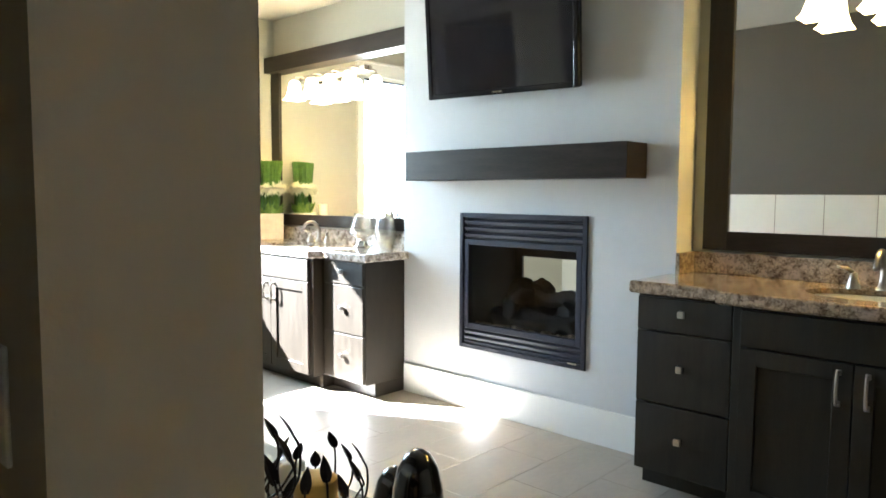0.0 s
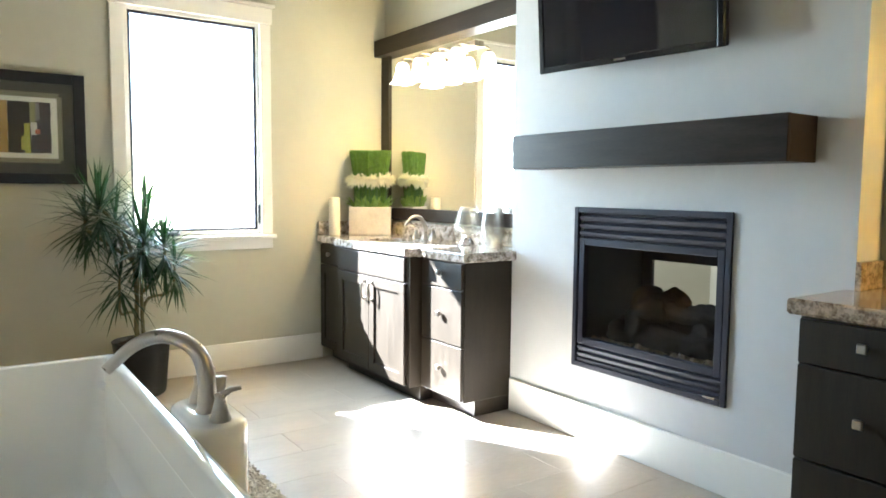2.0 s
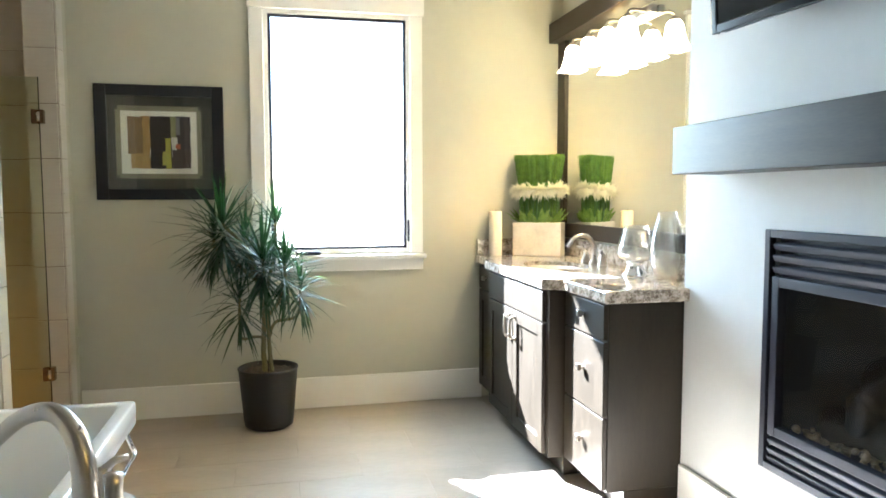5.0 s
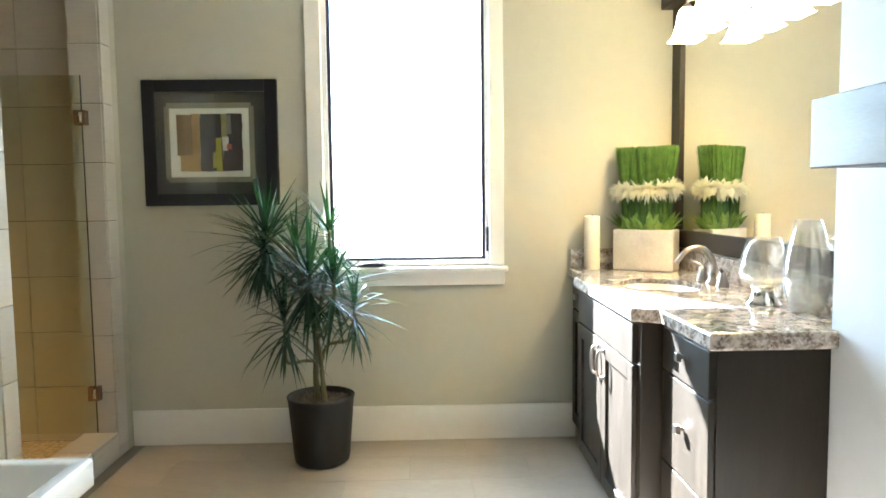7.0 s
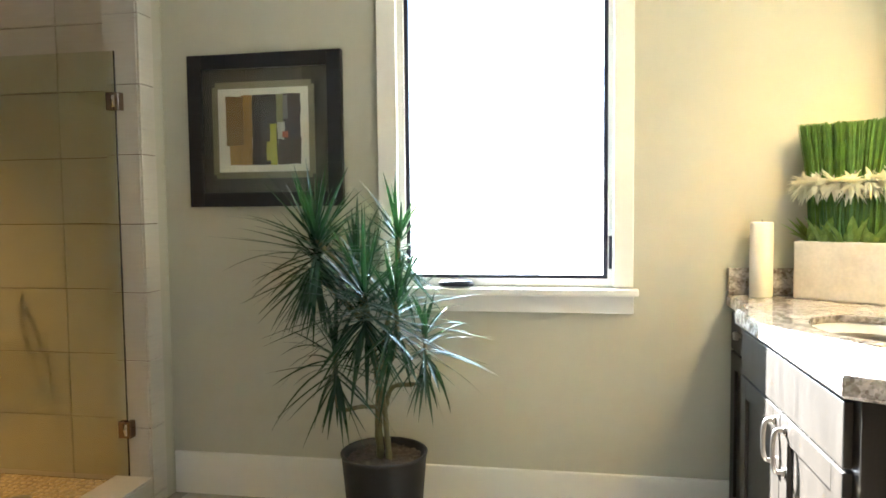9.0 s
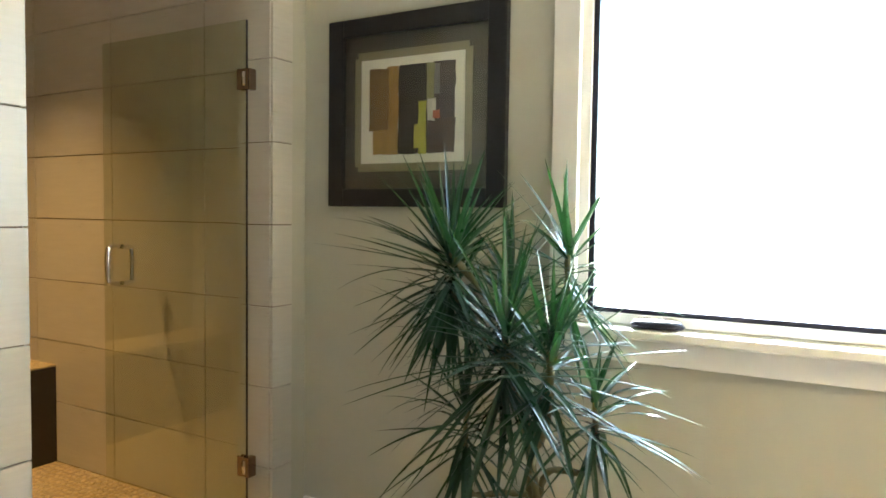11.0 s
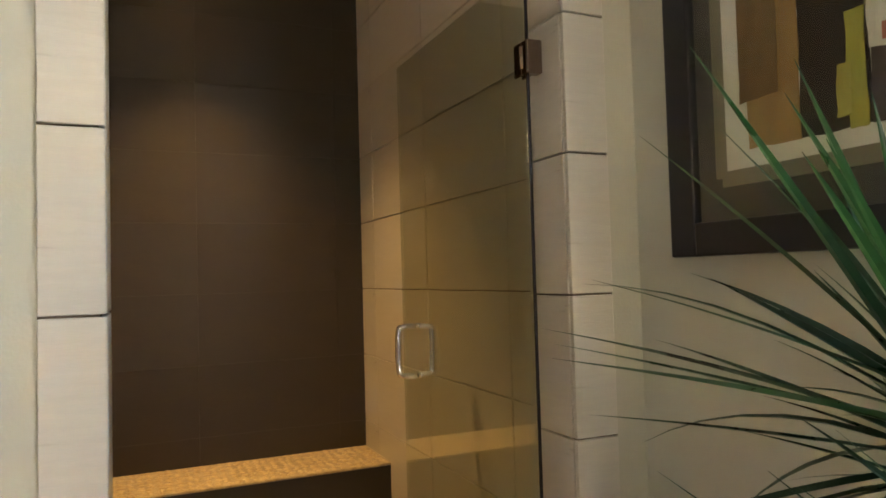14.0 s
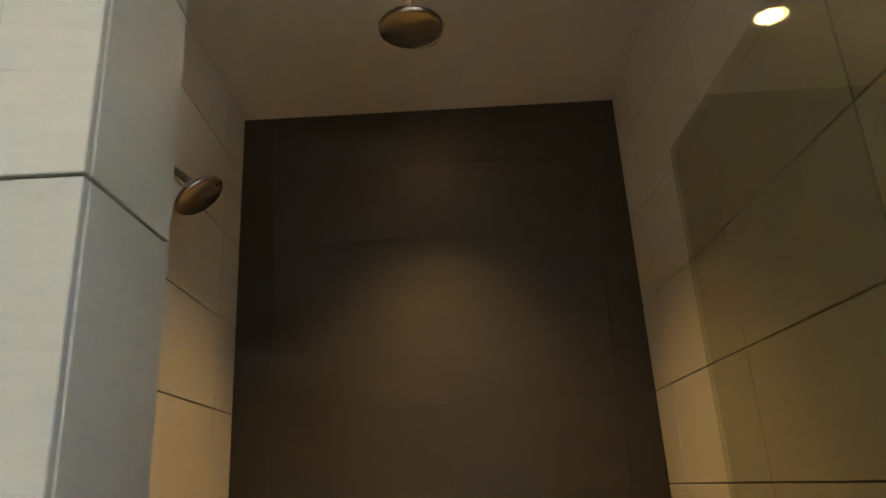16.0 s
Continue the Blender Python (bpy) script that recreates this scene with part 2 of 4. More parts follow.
def tube(points, radius, n=12, bm=None, taper=None):
    """A round bar along points; taper gives a radius for each point."""
    b = bm or bmesh.new()
    pts = [Vector(p) for p in points]
    side = None
    rings = []
    for i, p in enumerate(pts):
        d = (pts[min(i + 1, len(pts) - 1)] - pts[max(i - 1, 0)]).normalized()
        if side is None:
            side = d.orthogonal().normalized()
        else:
            side = (side - d * side.dot(d)).normalized()
        up = d.cross(side)
        r = taper[i] if taper else radius
        rings.append([b.verts.new(p + r * (math.cos(2 * math.pi * k / n) * side + math.sin(2 * math.pi * k / n) * up)) for k in range(n)])
    for lo, hi in zip(rings, rings[1:]):
        for k in range(n):
            b.faces.new((lo[k], lo[(k + 1) % n], hi[(k + 1) % n], hi[k]))
    b.faces.new(rings[0][::-1])
    b.faces.new(rings[-1])
    bmesh.ops.recalc_face_normals(b, faces=b.faces[:])
    return b


def curve(points, steps=10):
    """Points on a smooth line through the given ones."""
    p = [Vector(q) for q in points]
    p = [2 * p[0] - p[1]] + p + [2 * p[-1] - p[-2]]
    out = []
    for i in range(1, len(p) - 2):
        for s in range(steps):
            t = s / steps
            out.append(0.5 * (2 * p[i] + (p[i + 1] - p[i - 1]) * t + (2 * p[i - 1] - 5 * p[i] + 4 * p[i + 1] - p[i + 2]) * t * t + (3 * p[i] - p[i - 1] - 3 * p[i + 1] + p[i + 2]) * t ** 3))
    return out + [p[-2]]


def structure(name, bm, mat, label="", category=""):
    return tagged(part(name, bm, mat), label, category, kind="structure")



def wall_with_opening(at, out, hole):
    """A wall in one piece with a rectangular opening. at(u, v, depth) gives the place; out and hole: u0, v0, u1, v1."""
    b = bmesh.new()

    def ring(q, d):
        return [b.verts.new(at(u, v, d)) for u, v in ((q[0], q[1]), (q[2], q[1]), (q[2], q[3]), (q[0], q[3]))]

    of, ob_, hf, hb = ring(out, 0), ring(out, 1), ring(hole, 0), ring(hole, 1)
    for u, w in ((of, hf), (hb, ob_), (ob_, of), (hf, hb)):
        for i in range(4):
            j = (i + 1) % 4
            b.faces.new((u[i], u[j], w[j], w[i]))
    bmesh.ops.recalc_face_normals(b, faces=b.faces[:])
    return b


# ---- large structure ----
WALL_Y, CHASE_X, BACK_X, CEIL = 5.13, 3.355, 3.535, 2.66
PART_X = 0.706
# outdoor ground, and an unseen overhang added to cut the window's sky and sun
structure("ground", box(-60, 5.9, -0.35, 60, 120, -0.30), GROUND, "dry pale ground outside the house", "ground")
structure("added_overhang", box(-2.0, 5.30, 2.60, 6.0, 6.0, 2.78, 0.01), TRIM, "unseen white overhang added above the window to cut high sky and sun", "roof")
# floor slab under the tiles
structure("floor", box(-1.5, -2.3, -0.12, 3.85, 5.13, -0.004), FLOOR_GROUT, "large grey-beige porcelain tile floor with thin joints", "floor")
structure("ceiling", box(-1.5, -2.3, CEIL, 3.85, 5.13, CEIL + 0.12), CEIL_PAINT, "smooth painted ceiling", "ceiling")

# window wall with its opening
W0, W1, WZ0, WZ1 = 1.685, 2.560, 0.930, 2.365
b = wall_with_opening(lambda u, v, d: (u, WALL_Y + 0.16 * d, v), (-1.5, -0.12, 3.85, 2.78), (W0, WZ0, W1, WZ1))
structure("wall_north", b, PAINT, "greige painted wall with a tall window", "wall")
# back walls of the two vanity niches
structure("wall_east_far", box(BACK_X, 3.405, -0.12, 3.85, WALL_Y, CEIL), PAINT, "greige painted wall behind the far vanity", "wall")
structure("wall_east_near", box(BACK_X, -2.3, -0.12, 3.85, 1.585, CEIL), PAINT, "greige painted wall behind the near vanity", "wall")
# chimney breast with the opening for the see-through fireplace
F0, F1, FZ0, FZ1 = 2.075, 2.900, 0.385, 1.145
b = wall_with_opening(lambda u, v, d: (CHASE_X + (3.85 - CHASE_X) * d, u, v), (1.585, -0.12, 3.405, CEIL), (F0, FZ0, F1, FZ1))
structure("chimney_breast", b, CHASE_PAINT, "pale grey painted chimney breast around the fireplace", "wall")
# partition by the tub, and the walls that close the place
structure("wall_partition", box(0.469, 0.885, -0.12, PART_X, 3.60, CEIL), PARTITION_PAINT, "painted partition wall beside the tub, warm hall light put into its colour", "wall")
structure("wall_south", box(-1.5, -2.42, -0.12, 3.85, -2.3, CEIL), HALL_PAINT, "plain greige painted wall", "wall")
structure("wall_west", box(-1.62, -2.42, -0.12, -1.5, 5.29, CEIL), HALL_PAINT, "plain greige painted wall", "wall")

# baseboards
def baseboard(name, x0, y0, x1, y1):
    return structure(name, box(x0, y0, 0.0, x1, y1, 0.186, 0.004), TRIM, "tall white painted baseboard", "baseboard")


baseboard("baseboard_north", 0.663, WALL_Y - 0.018, 3.0, WALL_Y)
baseboard("baseboard_chimney", CHASE_X - 0.018, 1.61, CHASE_X, 3.395)
baseboard("baseboard_partition", PART_X, 0.885, PART_X + 0.018, 3.6)
baseboard("baseboard_partition_end", 0.455, 0.867, PART_X + 0.018, 0.885)

# room behind the fireplace
b = box(3.85, 0.0, -0.12, 7.0, 4.6, -0.02)
structure("far_room_floor", b, FLOOR_TILE, "plain floor of the room behind the fireplace", "floor")
b = box(7.0, 0.0, -0.12, 7.1, 4.6, CEIL)
box(3.85, -0.1, -0.12, 7.1, 0.0, CEIL, bm=b)
box(3.85, 4.6, -0.12, 7.1, 4.7, CEIL, bm=b)
structure("far_room_wall", b, PAINT, "pale painted walls of the room behind the fireplace", "wall")
structure("far_room_ceiling", box(3.85, -0.1, CEIL, 7.1, 4.7, CEIL + 0.12), CEIL_PAINT, "plain ceiling of the room behind the fireplace", "ceiling")


# ---- window ----
win = thing("window_1", "tall white-cased casement window with bright daylight behind", "window", (2.12, WALL_Y, WZ0), kind="structure")
part("casing_side", box(1.612, 5.108, 0.93, 1.692, 5.132, 2.352, 0.003), TRIM, win)
part("casing_side", box(2.546, 5.108, 0.93, 2.622, 5.132, 2.352, 0.003), TRIM, win)
part("casing_head", box(1.606, 5.104, 2.355, 2.634, 5.132, 2.462, 0.003), TRIM, win)
part("casing_cap", box(1.588, 5.090, 2.464, 2.652, 5.132, 2.486, 0.004), TRIM, win)
part("window_sill", box(1.592, 5.075, 0.898, 2.640, 5.150, 0.926, 0.006), TRIM, win)
part("apron", box(1.612, 5.110, 0.828, 2.624, 5.132, 0.897, 0.003), TRIM, win)
b = bmesh.new()
for q in ((1.687, 5.14, 0.932, 1.718, 5.24, 2.363), (2.527, 5.14, 0.932, 2.558, 5.24, 2.363), (1.718, 5.14, 0.932, 2.527, 5.24, 0.960), (1.718, 5.14, 2.332, 2.527, 5.24, 2.363)):
    box(*q, 0.002, bm=b)
part("window_frame", b, TRIM, win, "white window sash")
b = bmesh.new()
for q in ((1.717, 5.150, 0.958, 1.735, 5.175, 2.334), (2.510, 5.150, 0.958, 2.528, 5.175, 2.334), (1.735, 5.150, 0.958, 2.510, 5.175, 0.974), (1.735, 5.150, 2.316, 2.510, 5.175, 2.334)):
    box(*q, bm=b)
part("gasket", b, BLACK_METAL, win, "thin black screen frame")
p = part("pane", box(1.722, 5.20, 0.964, 2.523, 5.206, 2.328), WINDOW_GLASS, win)
p.visible_shadow = False
b = lathe([(0.0, 0), (0.045, 0.0), (0.05, 0.008), (0.04, 0.02), (0.0, 0.024)], (1.93, 5.11, 0.932), 20)
bmesh.ops.scale(b, verts=b.verts, vec=(1.5, 0.7, 1), space=Matrix.Translation((-1.93, -5.11, 0)))
part("crank_handle", b, BLACK_METAL, win, "dark folded crank handle", True)
part("latch", box(2.530, 5.128, 1.0, 2.542, 5.142, 1.13, 0.003), BLACK_METAL, win, "dark casement latch")

# white tiled wainscot on the partition behind the tub
wains = structure("tub_wainscot", box(PART_X, 0.892, 0.187, PART_X + 0.002, 3.59, 1.285), GROUT, "white tiled wainscot on the wall behind the tub", "wall")
structure("wall_accent", box(PART_X, 0.892, 1.286, PART_X + 0.006, 3.59, CEIL), ACCENT, "dark taupe painted wall above the tub wainscot", "wall")

# ---- vanities ----
def front(name, x, y0, y1, z0, z1, parent, shaker=False):
    """A drawer front or door on a cabinet face at x, proud of it; a shaker door has a sunk panel."""
    t = 0.020
    if not shaker:
        return part(name, box(x - t, y0, z0, x, y1, z1, 0.003), WOOD, parent)
    w = 0.062
    b = box(x - t, y0, z0, x, y0 + w, z1, 0.002)
    box(x - t, y1 - w, z0, x, y1, z1, 0.002, bm=b)
    box(x - t, y0 + w - 0.001, z0, x, y1 - w + 0.001, z0 + w, 0.002, bm=b)
    box(x - t, y0 + w - 0.001, z1 - w, x, y1 - w + 0.001, z1, 0.002, bm=b)
    d = part(name, b, WOOD, parent)
    part("panel", box(x - 0.009, y0 + w - 0.002, z0 + w - 0.002, x - 0.001, y1 - w + 0.002, z1 - w + 0.002), WOOD, d)
    return d


def knob(x, y, z, parent):
    b = box(x - 0.028, y - 0.014, z - 0.014, x - 0.012, y + 0.014, z + 0.014, 0.003)
    tube([(x - 0.014, y, z), (x, y, z)], 0.007, 10, bm=b)
    part("knob", b, NICKEL, parent, "square brushed nickel knob")


def pull(x, y, z0, z1, parent):
    b = tube(curve([(x, y, z0), (x - 0.024, y, z0 + 0.004), (x - 0.030, y, (z0 + z1) / 2), (x - 0.024, y, z1 - 0.004), (x, y, z1)], 6), 0.006, 10)
    box(x - 0.006, y - 0.009, z0 - 0.010, x, y + 0.009, z0 + 0.010, 0.002, bm=b)
    box(x - 0.006, y - 0.009, z1 - 0.010, x, y + 0.009, z1 + 0.010, 0.002, bm=b)
    part("handle", b, NICKEL, parent, "arched brushed nickel pull", True)


def vanity(ys, side_x, mid_x, end_x, side_door, label):
    """ys: the drawer stack's outer end, the bowed middle's two ends, and the other outer end."""
    a, p, q, e = ys
    s = 1 if e > a else -1
    v = thing("vanity_cabinet", label, "vanity", (3.28, (a + e) / 2, 0))
    for name, x, u, w in (("drawer_body", side_x, a, p), ("sink_body", mid_x, p, q), ("end_body", end_x, q, e)):
        u, w = min(u, w) + 0.0005, max(u, w) - 0.0005
        part(name, box(x, u, 0.086, BACK_X - 0.002, w, 0.856, 0.002), WOOD, v)
        part("plinth", box(x + 0.075, u, 0.0, BACK_X - 0.002, w, 0.0855), WOOD, v)
    g = 0.006

    def span(u, w):
        u, w = min(u, w), max(u, w)
        return u + g, w - g

    y0, y1 = span(a, p - s * 0.015)
    for z0, z1 in ((0.706, 0.846), (0.396, 0.698), (0.095, 0.388)):
        d = front("drawer", side_x, y0, y1, z0, z1, v)
        knob(side_x - 0.02, (y0 + y1) / 2, (z0 + z1) / 2 + 0.01, d)
    y0, y1 = span(p, q)
    front("false_front", mid_x, y0 + 0.03, y1 - 0.03, 0.706, 0.846, v)
    m = (y0 + y1) / 2
    d = front("door", mid_x, y0 + 0.03, m - 0.002, 0.095, 0.698, v, True)
    pull(mid_x - 0.02, m - 0.045, 0.555, 0.665, d)
    d = front("door", mid_x, m + 0.002, y1 - 0.03, 0.095, 0.698, v, True)
    pull(mid_x - 0.02, m + 0.045, 0.555, 0.665, d)
    y0, y1 = span(q + s * 0.045, e)
    d = front("drawer", end_x, y0, y1, 0.706, 0.846, v)
    knob(end_x - 0.02, (y0 + y1) / 2, 0.78, d)
    if side_door:
        d = front("door", end_x, y0, y1, 0.095, 0.698, v, True)
    else:
        for z0, z1 in ((0.396, 0.698), (0.095, 0.388)):
            d = front("drawer", end_x, y0, y1, z0, z1, v)
            knob(end_x - 0.02, (y0 + y1) / 2, (z0 + z1) / 2 + 0.01, d)
    return v


def worktop(outline, hole, splash, stone, label):
    """Granite top with a round-cornered edge and an oval hole for the basin. hole: centre and half axes."""
    cx, cy, rx, ry = hole
    lo, hi = 0.857, 0.908
    xs = [q[0] for q in outline]
    ys = [q[1] for q in outline]
    w = thing("worktop", label, "worktop", (sum(xs) / len(xs), sum(ys) / len(ys), lo))
    b = bmesh.new()

    def loop(pts, z):
        return [b.verts.new((*q, z)) for q in pts]

    def shrink(d):
        c = (BACK_X - 0.25, (min(ys) + max(ys)) / 2)
        return [(q[0] + d if q[0] < BACK_X - 0.05 else q[0], q[1] + (d if q[1] < c[1] else -d)) for q in outline]

    oval = [(cx + rx * math.cos(2 * math.pi * i / 40), cy + ry * math.sin(2 * math.pi * i / 40)) for i in range(40)]
    rings = [loop(shrink(0.006), lo), loop(outline, lo + 0.008), loop(outline, hi - 0.008), loop(shrink(0.003), hi - 0.002), loop(shrink(0.008), hi)]
    inner = [loop(oval, hi), loop(oval, hi - 0.022)]
    for seq in (rings, inner):
        for u, k in zip(seq, seq[1:]):
            for i in range(len(u)):
                j = (i + 1) % len(u)
                b.faces.new((u[i], u[j], k[j], k[i]))
    for u, k in ((rings[-1], inner[0]), (rings[0], inner[1])):
        es = []
        for ring in (u, k):
            for i in range(len(ring)):
                es.append(b.edges.get((ring[i], ring[(i + 1) % len(ring)])))
        bmesh.ops.triangle_fill(b, use_beauty=True, edges=es)
    bmesh.ops.recalc_face_normals(b, faces=b.faces[:])
    part("slab", b, stone, w)
    part("backsplash", box(BACK_X - 0.024, min(ys) + 0.025, hi, BACK_X - 0.002, max(ys) - 0.025, 1.008, 0.003), stone, w)
    part("side_splash", box(splash[0], splash[1], hi, BACK_X - 0.025, splash[1] + 0.021, 1.008, 0.003), stone, w)
    prof = [(1.02, 0.0), (1.0, -0.004), (0.96, -0.06), (0.75, -0.115), (0.4, -0.135), (0.08, -0.14), (0.0, -0.14)]
    b = lathe([(r, z) for r, z in prof], (0, 0, 0), 40)
    bmesh.ops.scale(b, verts=b.verts, vec=(rx, ry, 1))
    bmesh.ops.translate(b, verts=b.verts, vec=(cx, cy, hi - 0.0215))
    basin = part("basin", b, PORCELAIN, w, "white oval undermount basin", True)
    part("drain", lathe([(0.022, 0), (0.022, 0.004), (0.012, 0.006), (0, 0.006)], (cx, cy, hi - 0.1615), 20), CHROME, basin, "", True)
    return w


def basin_faucet(x, y):
    z = 0.908
    f = thing("faucet", "brushed nickel widespread basin faucet with arched spout and two levers", "faucet", (x, y, z), "basin faucets")
    b = lathe([(0.027, 0), (0.027, 0.006), (0.020, 0.016), (0.015, 0.03)], (x, y, z), 20)
    tube(curve([(x, y, z + 0.02), (x + 0.002, y, z + 0.09), (x - 0.04, y, z + 0.148), (x - 0.105, y, z + 0.146), (x - 0.155, y, z + 0.092)], 8), 0.012, 14, bm=b,
         taper=[0.016 - 0.006 * i / 32 for i in range(33)])
    part("spout", b, NICKEL, f, "", True)
    for s in (-1, 1):
        yy = y + s * 0.105
        b = lathe([(0.027, 0), (0.026, 0.008), (0.016, 0.04), (0.013, 0.062), (0.0, 0.068)], (x, yy, z), 20)
        hb = part("handle_base", b, NICKEL, f, "", True)
        part("lever", tube([(x, yy, z + 0.06), (x - 0.02, yy + s * 0.02, z + 0.078), (x - 0.03, yy + s * 0.055, z + 0.085)], 0.007, 10, taper=[0.009, 0.008, 0.005]), NICKEL, hb, "", True)
    return f


def framed_mirror(y0, y1, label):
    """Wall mirror with wide dark stiles, a bottom rail and a heavy top cornice."""
    m = thing("framed_mirror", label, "mirror", (BACK_X, (y0 + y1) / 2, 1.02))
    x0, x1 = BACK_X - 0.034, BACK_X - 0.001
    part("stile", box(x0, y0, 1.022, x1, y0 + 0.112, 2.236, 0.003), WOOD, m)
    part("stile", box(x0, y1 - 0.112, 1.022, x1, y1, 2.236, 0.003), WOOD, m)
    part("bottom_rail", box(x0 - 0.001, y0 + 0.111, 1.0215, x1, y1 - 0.111, 1.108, 0.003), WOOD_H, m)
    part("cornice", box(BACK_X - 0.095, y0 - 0.012, 2.232, x1, y1 + 0.004, 2.352, 0.004), WOOD_H, m)
    part("glass", box(x0 + 0.014, y0 + 0.108, 1.104, x0 + 0.020, y1 - 0.108, 2.236), MIRROR, m, "clear silvered mirror glass")
    return m


def vanity_light(ys, z, glass, label):
    """Bar light with frosted bell shades that glow; they hang mouth down from short arms."""
    x = BACK_X - 0.035
    v = thing("vanity_light", label, "lamp", (x, sum(ys) / len(ys), z), "vanity lights")
    part("bar", box(x - 0.022, min(ys) - 0.06, z + 0.155, x + 0.012, max(ys) + 0.06, z + 0.195, 0.006), NICKEL, v)
    for y in ys:
        a = part("arm", tube(curve([(x - 0.02, y, z + 0.175), (x - 0.075, y, z + 0.180), (x - 0.104, y, z + 0.172), (x - 0.108, y, z + 0.15)], 5), 0.007, 10), NICKEL, v, "", True)
        part("socket", lathe([(0.0, 0.160), (0.012, 0.158), (0.02, 0.150), (0.026, 0.128), (0.0, 0.128)], (x - 0.108, y, z), 20), NICKEL, a, "", True)
        b = lathe([(0.030, 0.140), (0.040, 0.120), (0.046, 0.07), (0.060, 0.025), (0.078, 0.0), (0.075, 0.0), (0.057, 0.026), (0.043, 0.07), (0.036, 0.116), (0.026, 0.135)], (x - 0.108, y, z), 4)
        bmesh.ops.rotate(b, verts=b.verts, cent=(x - 0.108, y, z), matrix=Matrix.Rotation(radians(45), 3, 'Z'))
        bmesh.ops.scale(b, verts=b.verts, vec=(1.22, 1.22, 1), space=Matrix.Translation((-(x - 0.108), -y, 0)))
        bmesh.ops.bevel(b, geom=[q for q in b.edges if abs(q.verts[0].co.z - q.verts[1].co.z) > 0.004], offset=0.012, segments=3, affect='EDGES')
        part("shade", b, glass, v, "glowing frosted white glass shade", True)
    return v


def bulbs(ys, z, power, colour):
    """The bulbs in the open mouths of a bar light's shades."""
    for y in ys:
        lamp("bulb_light", 'POINT', pose(BACK_X - 0.143, y, z + 0.050), power, colour, radius=0.022)


vanity((3.408, 3.820, 4.735, 5.108), 3.030, 2.942, 3.000, True, "dark espresso wood vanity with shaker doors and drawers, partly sunlit")
worktop([(2.992, 3.368), (BACK_X - 0.002, 3.368), (BACK_X - 0.002, 5.126), (2.966, 5.126), (2.966, 4.770), (2.908, 4.735), (2.908, 3.830), (2.992, 3.785)], (3.205, 4.40, 0.165, 0.225), (2.969, 5.106), GRANITE, "speckled grey granite worktop on the far vanity")
vanity((1.592, 1.165, 0.325, -0.10), 3.020, 2.950, 3.020, False, "dark espresso wood vanity with drawers and shaker doors")
worktop([(2.987, -0.12), (BACK_X - 0.002, -0.12), (BACK_X - 0.002, 1.622), (2.987, 1.622), (2.987, 1.255), (2.910, 1.220), (2.910, 0.300), (2.987, 0.265)], (3.215, 0.76, 0.165, 0.225), (3.345, 1.562), NEAR_GRANITE, "speckled granite worktop on the near vanity, its warm dim light put into the colour")
basin_faucet(3.430, 4.41)
basin_faucet(3.405, 0.76)
framed_mirror(3.412, 5.126, "large wall mirror in a dark espresso wood frame")
framed_mirror(0.0, 1.524, "large wall mirror in a dark espresso wood frame")
LIGHTS_FAR, LIGHTS_NEAR = (4.640, 4.425, 4.210, 3.995), (1.035, 0.820, 0.605, 0.390)
vanity_light(LIGHTS_FAR, 1.975, SHADE, "nickel bar light with four lit frosted glass shades")
vanity_light(LIGHTS_NEAR, 1.990, WARM_SHADE, "nickel bar light with four lit frosted glass shades")
bulbs(LIGHTS_FAR, 1.975, 0.14, (1.0, 0.74, 0.40))
bulbs(LIGHTS_NEAR, 1.990, 0.14, (1.0, 0.70, 0.24))

# ---- things on the far worktop ----
TOP = 0.908
c = thing("pillar_candle", "tall ivory pillar candle standing on the granite worktop", "candle", (3.070, 5.055, TOP))
b = lathe([(0.0, 0.0), (0.038, 0.0), (0.040, 0.004), (0.040, 0.268), (0.037, 0.274), (0.030, 0.268), (0.0, 0.264)], (3.070, 5.055, TOP), 28)
part("wax", b, WAX, c, "", True)
part("wick", tube([(3.070, 5.055, TOP + 0.262), (3.071, 5.055, TOP + 0.282)], 0.0015, 6), BLACK_METAL, c)

# planter with a bundle of grass ringed by flowers and leaves
PX, PY, PA = 3.326, 4.980, radians(-35)
pl = thing("flower_planter", "pale concrete planter with clipped green grass, white blossoms and leaves", "flower arrangement", (PX, PY, TOP))
to_planter = Matrix.Translation((PX, PY, TOP)) @ Matrix.Rotation(PA, 4, 'Z')


def placed(b):
    bmesh.ops.transform(b, matrix=to_planter, verts=b.verts)
    return b


